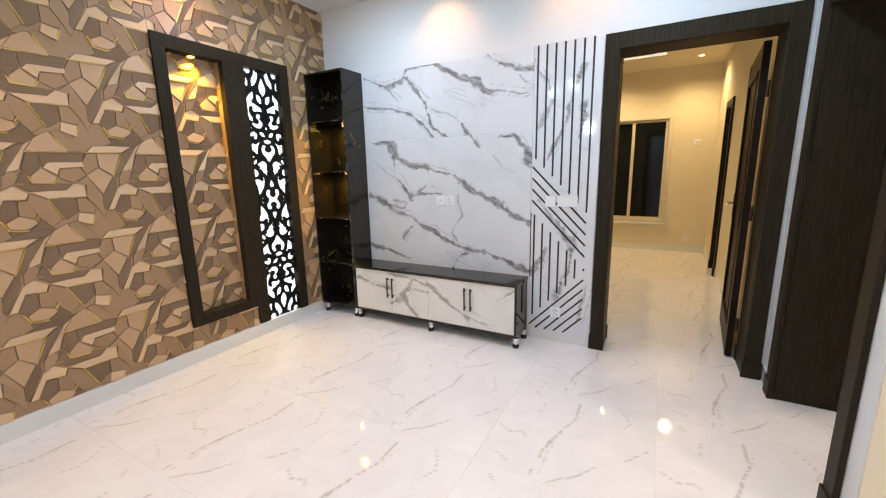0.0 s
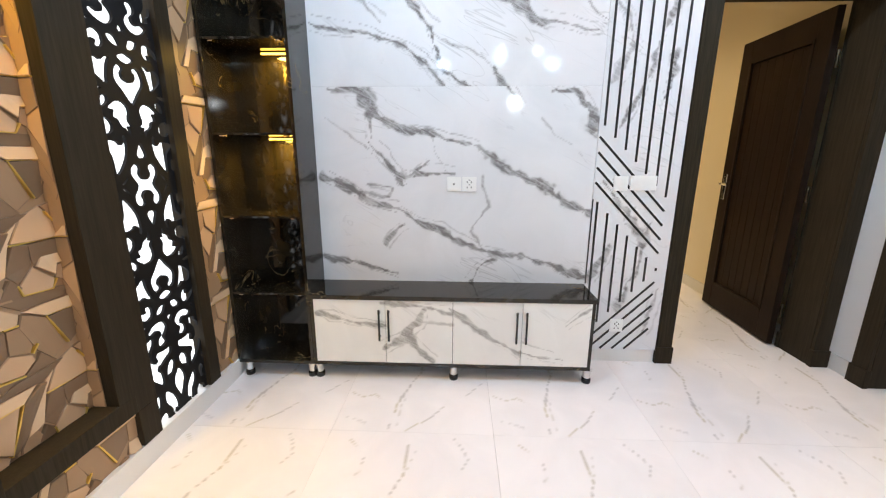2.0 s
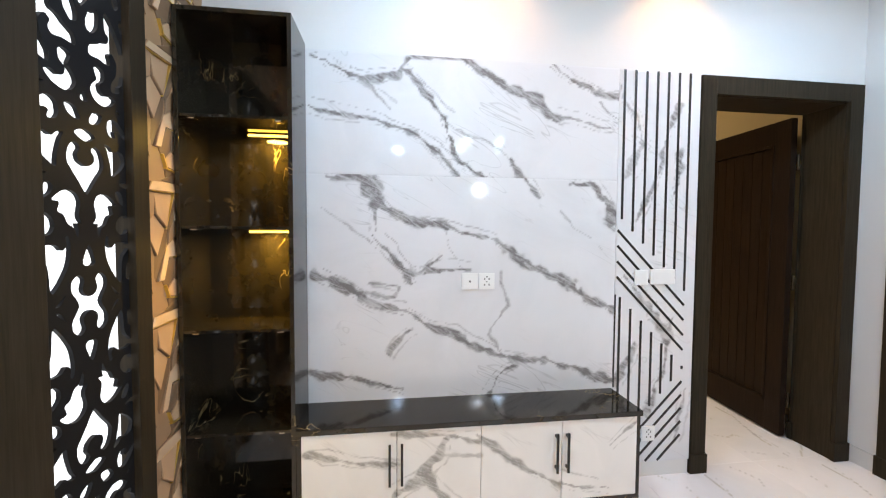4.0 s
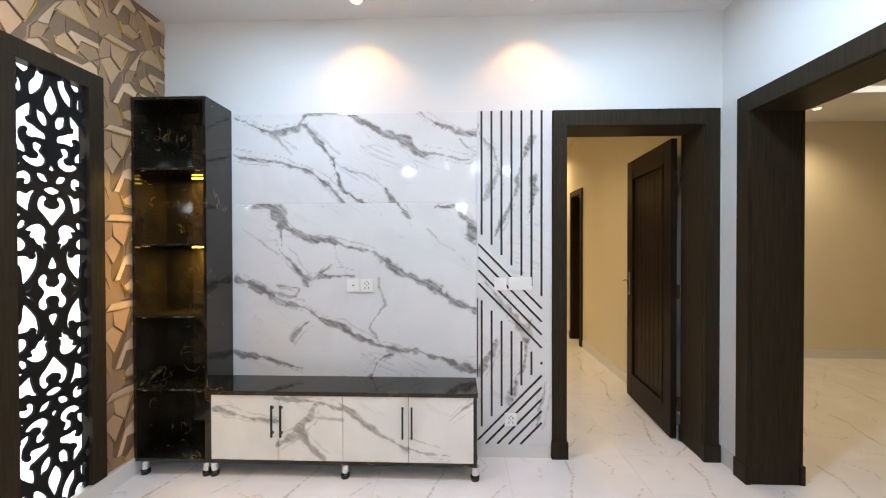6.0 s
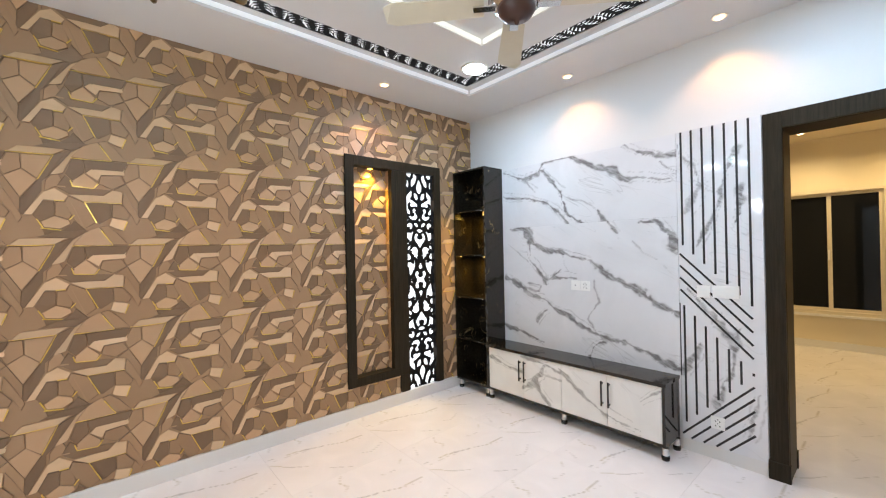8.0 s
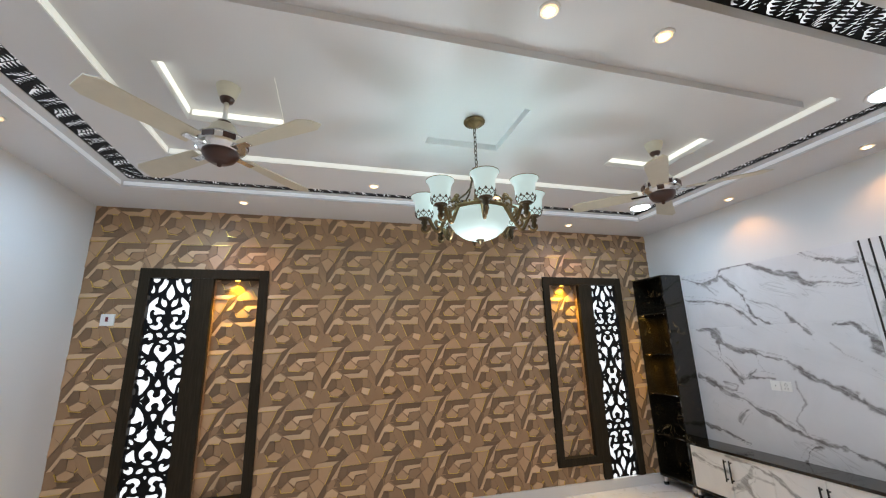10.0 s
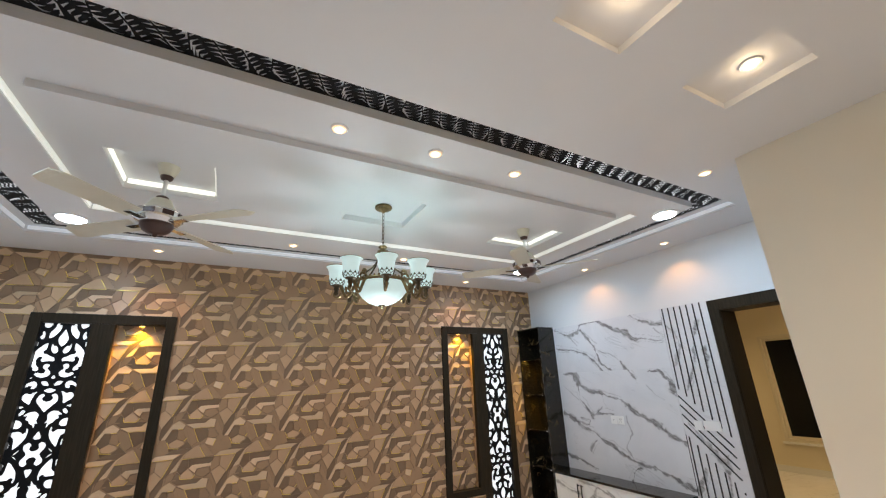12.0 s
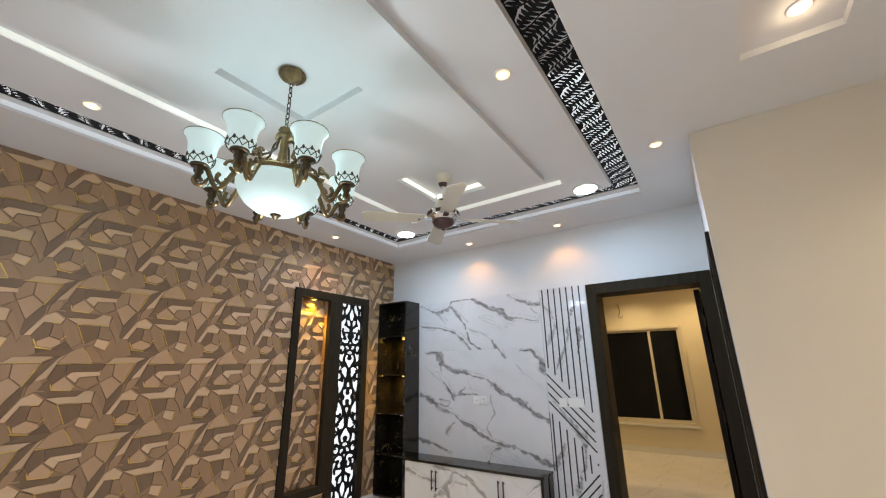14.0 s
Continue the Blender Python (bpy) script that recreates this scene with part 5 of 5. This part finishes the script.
bm = turned(bmesh.new(), [(0.178, 2.3185), (0.192, 2.318), (0.197, 2.328), (0.190, 2.338), (0.178, 2.342), (0.16, 2.338)], 44, C)
for k in range(40):
    a = 2 * math.pi * k / 40
    bmesh.ops.create_icosphere(bm, subdivisions=1, radius=0.008, matrix=Matrix.Translation((CHX + 0.190 * math.cos(a), CHY + 0.190 * math.sin(a), 2.343)))
part("bowl_ring", bm, BRASS, ch)
for k in range(8):
    a = radians(22.5 + 45 * k + 8)
    ca, sa = math.cos(a), math.sin(a)

    def at(r, z, s=0.0):
        return (CHX + r * ca - s * sa, CHY + r * sa + s * ca, z)
    # scroll arm
    pts = []
    for i in range(15):
        t = i / 14
        pts.append(at(0.17 + 0.155 * t, 2.335 - 0.085 * math.sin(math.pi * t * 1.05) - 0.03 * t + 0.02 * math.sin(3 * math.pi * t)))
    arm = part("arm", tube(bmesh.new(), pts, 0.0125, 10, taper=[1.1 - 0.3 * math.sin(math.pi * i / 14) for i in range(15)]), BRASS, ch)
    pts = [at(0.20 + 0.035 * math.cos(q) * (1 - q / 9), 2.335 + 0.035 * math.sin(q) * (1 - q / 9)) for q in (i * 0.5 for i in range(13))]
    part("scroll", tube(bmesh.new(), pts, 0.008, 7), BRASS, arm)
    pts = [at(0.322 + 0.030 * math.cos(q + 3) * (1 - q / 8), 2.238 + 0.032 * math.sin(q + 3) * (1 - q / 8)) for q in (i * 0.5 for i in range(11))]
    part("scroll", tube(bmesh.new(), pts, 0.008, 7), BRASS, arm)
    pts = [at(0.235 + 0.026 * math.cos(q - 1) * (1 - q / 8), 2.262 - 0.028 * math.sin(q - 1) * (1 - q / 8), 0.004) for q in (i * 0.5 for i in range(11))]
    part("leaf_scroll", tube(bmesh.new(), pts, 0.008, 7, taper=[1.3 - 0.08 * i for i in range(11)]), BRASS, arm)
    part("stem", turned(bmesh.new(), [(0.008, 2.225), (0.017, 2.240), (0.012, 2.258), (0.020, 2.272), (0.015, 2.285), (0.030, 2.294), (0.010, 2.297)], 18, at(0.325, 0)), BRONZE, arm)
    cup = turned(bmesh.new(), [(0.030, 2.292), (0.038, 2.298), (0.036, 2.302), (0.024, 2.297)], 20, at(0.325, 0))

    def wrap(q, z):
        r = 0.0535 - 0.0125 * max(0.0, (2.325 - z) / 0.025) ** 1.6
        return Vector(at(0.325, z)) + Vector((r * math.cos(q), r * math.sin(q), 0))
    for i in range(10):
        q = 2 * math.pi * i / 10
        w = math.pi / 10
        tube(cup, [wrap(q - w, 2.342), wrap(q - 0.6 * w, 2.328), wrap(q, 2.322), wrap(q + 0.6 * w, 2.328), wrap(q + w, 2.342)], 0.0022, 5)
        tube(cup, [wrap(q, 2.322), wrap(q - 0.5 * w, 2.312), wrap(q - w, 2.303)], 0.0022, 5)
        tube(cup, [wrap(q, 2.322), wrap(q + 0.5 * w, 2.312), wrap(q + w, 2.303)], 0.0022, 5)
        tube(cup, [wrap(q + w, 2.334), wrap(q + w, 2.325)], 0.0042, 6)
    part("cup", cup, BRONZE, arm, "dark filigree cup")
    sh = bmesh.new()
    prof = [(0.020, 2.296), (0.040, 2.304), (0.049, 2.320), (0.053, 2.342), (0.054, 2.372), (0.058, 2.400), (0.068, 2.424), (0.079, 2.436)]
    loops = []
    for r, z in prof + [(r - 0.004, z) for r, z in prof[::-1]]:
        loops.append([sh.verts.new(Vector(at(0.325, z)) + Vector((r * math.cos(2 * math.pi * i / 28), r * math.sin(2 * math.pi * i / 28), 0))) for i in range(28)])
    for p, q in zip(loops, loops[1:]):
        for i in range(28):
            sh.faces.new((p[i], p[(i + 1) % 28], q[(i + 1) % 28], q[i])).smooth = True
    glass = part("shade", sh, E_SHADE, arm, "glowing opal glass shade")
    tip = bmesh.new()
    tube(tip, [Vector(at(0.325, 2.4365)) + Vector((0.0775 * math.cos(2 * math.pi * i / 28), 0.0775 * math.sin(2 * math.pi * i / 28), 0)) for i in range(29)], 0.0022, 6)
    part("rim", tip, BRASS, arm, "thin gilt rim")
    if k % 2 == 0:
        curve = [at(0.020, 2.56), at(0.05, 2.53), at(0.065, 2.47), at(0.11, 2.42), at(0.17, 2.375), at(0.188, 2.345)]
        part("stay", tube(bmesh.new(), curve, 0.006, 7), BRONZE, ch)
    orn = bmesh.new()
    tube(orn, [at(0.198 + 0.004 * math.cos(q), 2.372 + 0.022 * math.sin(q) * (1 - q / 14), 0.024 * math.cos(q) * (1 - q / 14)) for q in (i * 0.6 for i in range(16))], 0.006, 6)
    part("rosette", orn, BRASS, ch)

# ---- floor tiles ----
TS = 0.785
TILE_VEINS = [([(0.40, 0.70), (0.37, 0.52), (0.30, 0.25)], (0.005, 0.010), 0.75), ([(0.31, 0.30), (0.29, 0.18), (0.275, 0.02)], (0.012, 0.004), 0.8), ([(0.36, 0.01), (0.46, 0.10), (0.55, 0.22), (0.70, 0.34), (0.76, 0.44)], (0.006, 0.004), 0.7),
              ([(0.02, 0.30), (0.09, 0.27), (0.15, 0.29), (0.21, 0.24)], (0.006, 0.004), 0.6), ([(0.44, 0.66), (0.38, 0.55)], (0.004, 0.004), 0.5), ([(0.10, 0.74), (0.20, 0.60), (0.18, 0.52)], (0.004, 0.007), 0.6),
              ([(0.60, 0.75), (0.66, 0.62), (0.62, 0.55)], (0.006, 0.003), 0.6), ([(0.05, 0.10), (0.16, 0.05)], (0.003, 0.005), 0.4)]
gap = 0.0005
tile_mesh = veined_slab("tile", TS - 2 * gap, TS - 2 * gap, 0.011, TILE_VEINS, TILE, 0.0125, "z", 0.012, 31, (0, 0), 0.0)
floor = thing("floor", "polished white porcelain floor tiles with thin grey veins", "floor", (0, 0, 0), "", "structure")
X0, Y0 = -2.02, 2.37
for i in range(-2, 9):
    for j in range(-7, 7):
        x, y = X0 + i * TS, Y0 + j * TS
        if x > 4.7 or x + TS < -2.84 or y + TS < SY or y > 7.5 or (y > 5.5 and x > 0.95):
            continue
        ob = part("tile", tile_mesh, None, floor)
        ob.location = (x + gap, y + gap, 0)
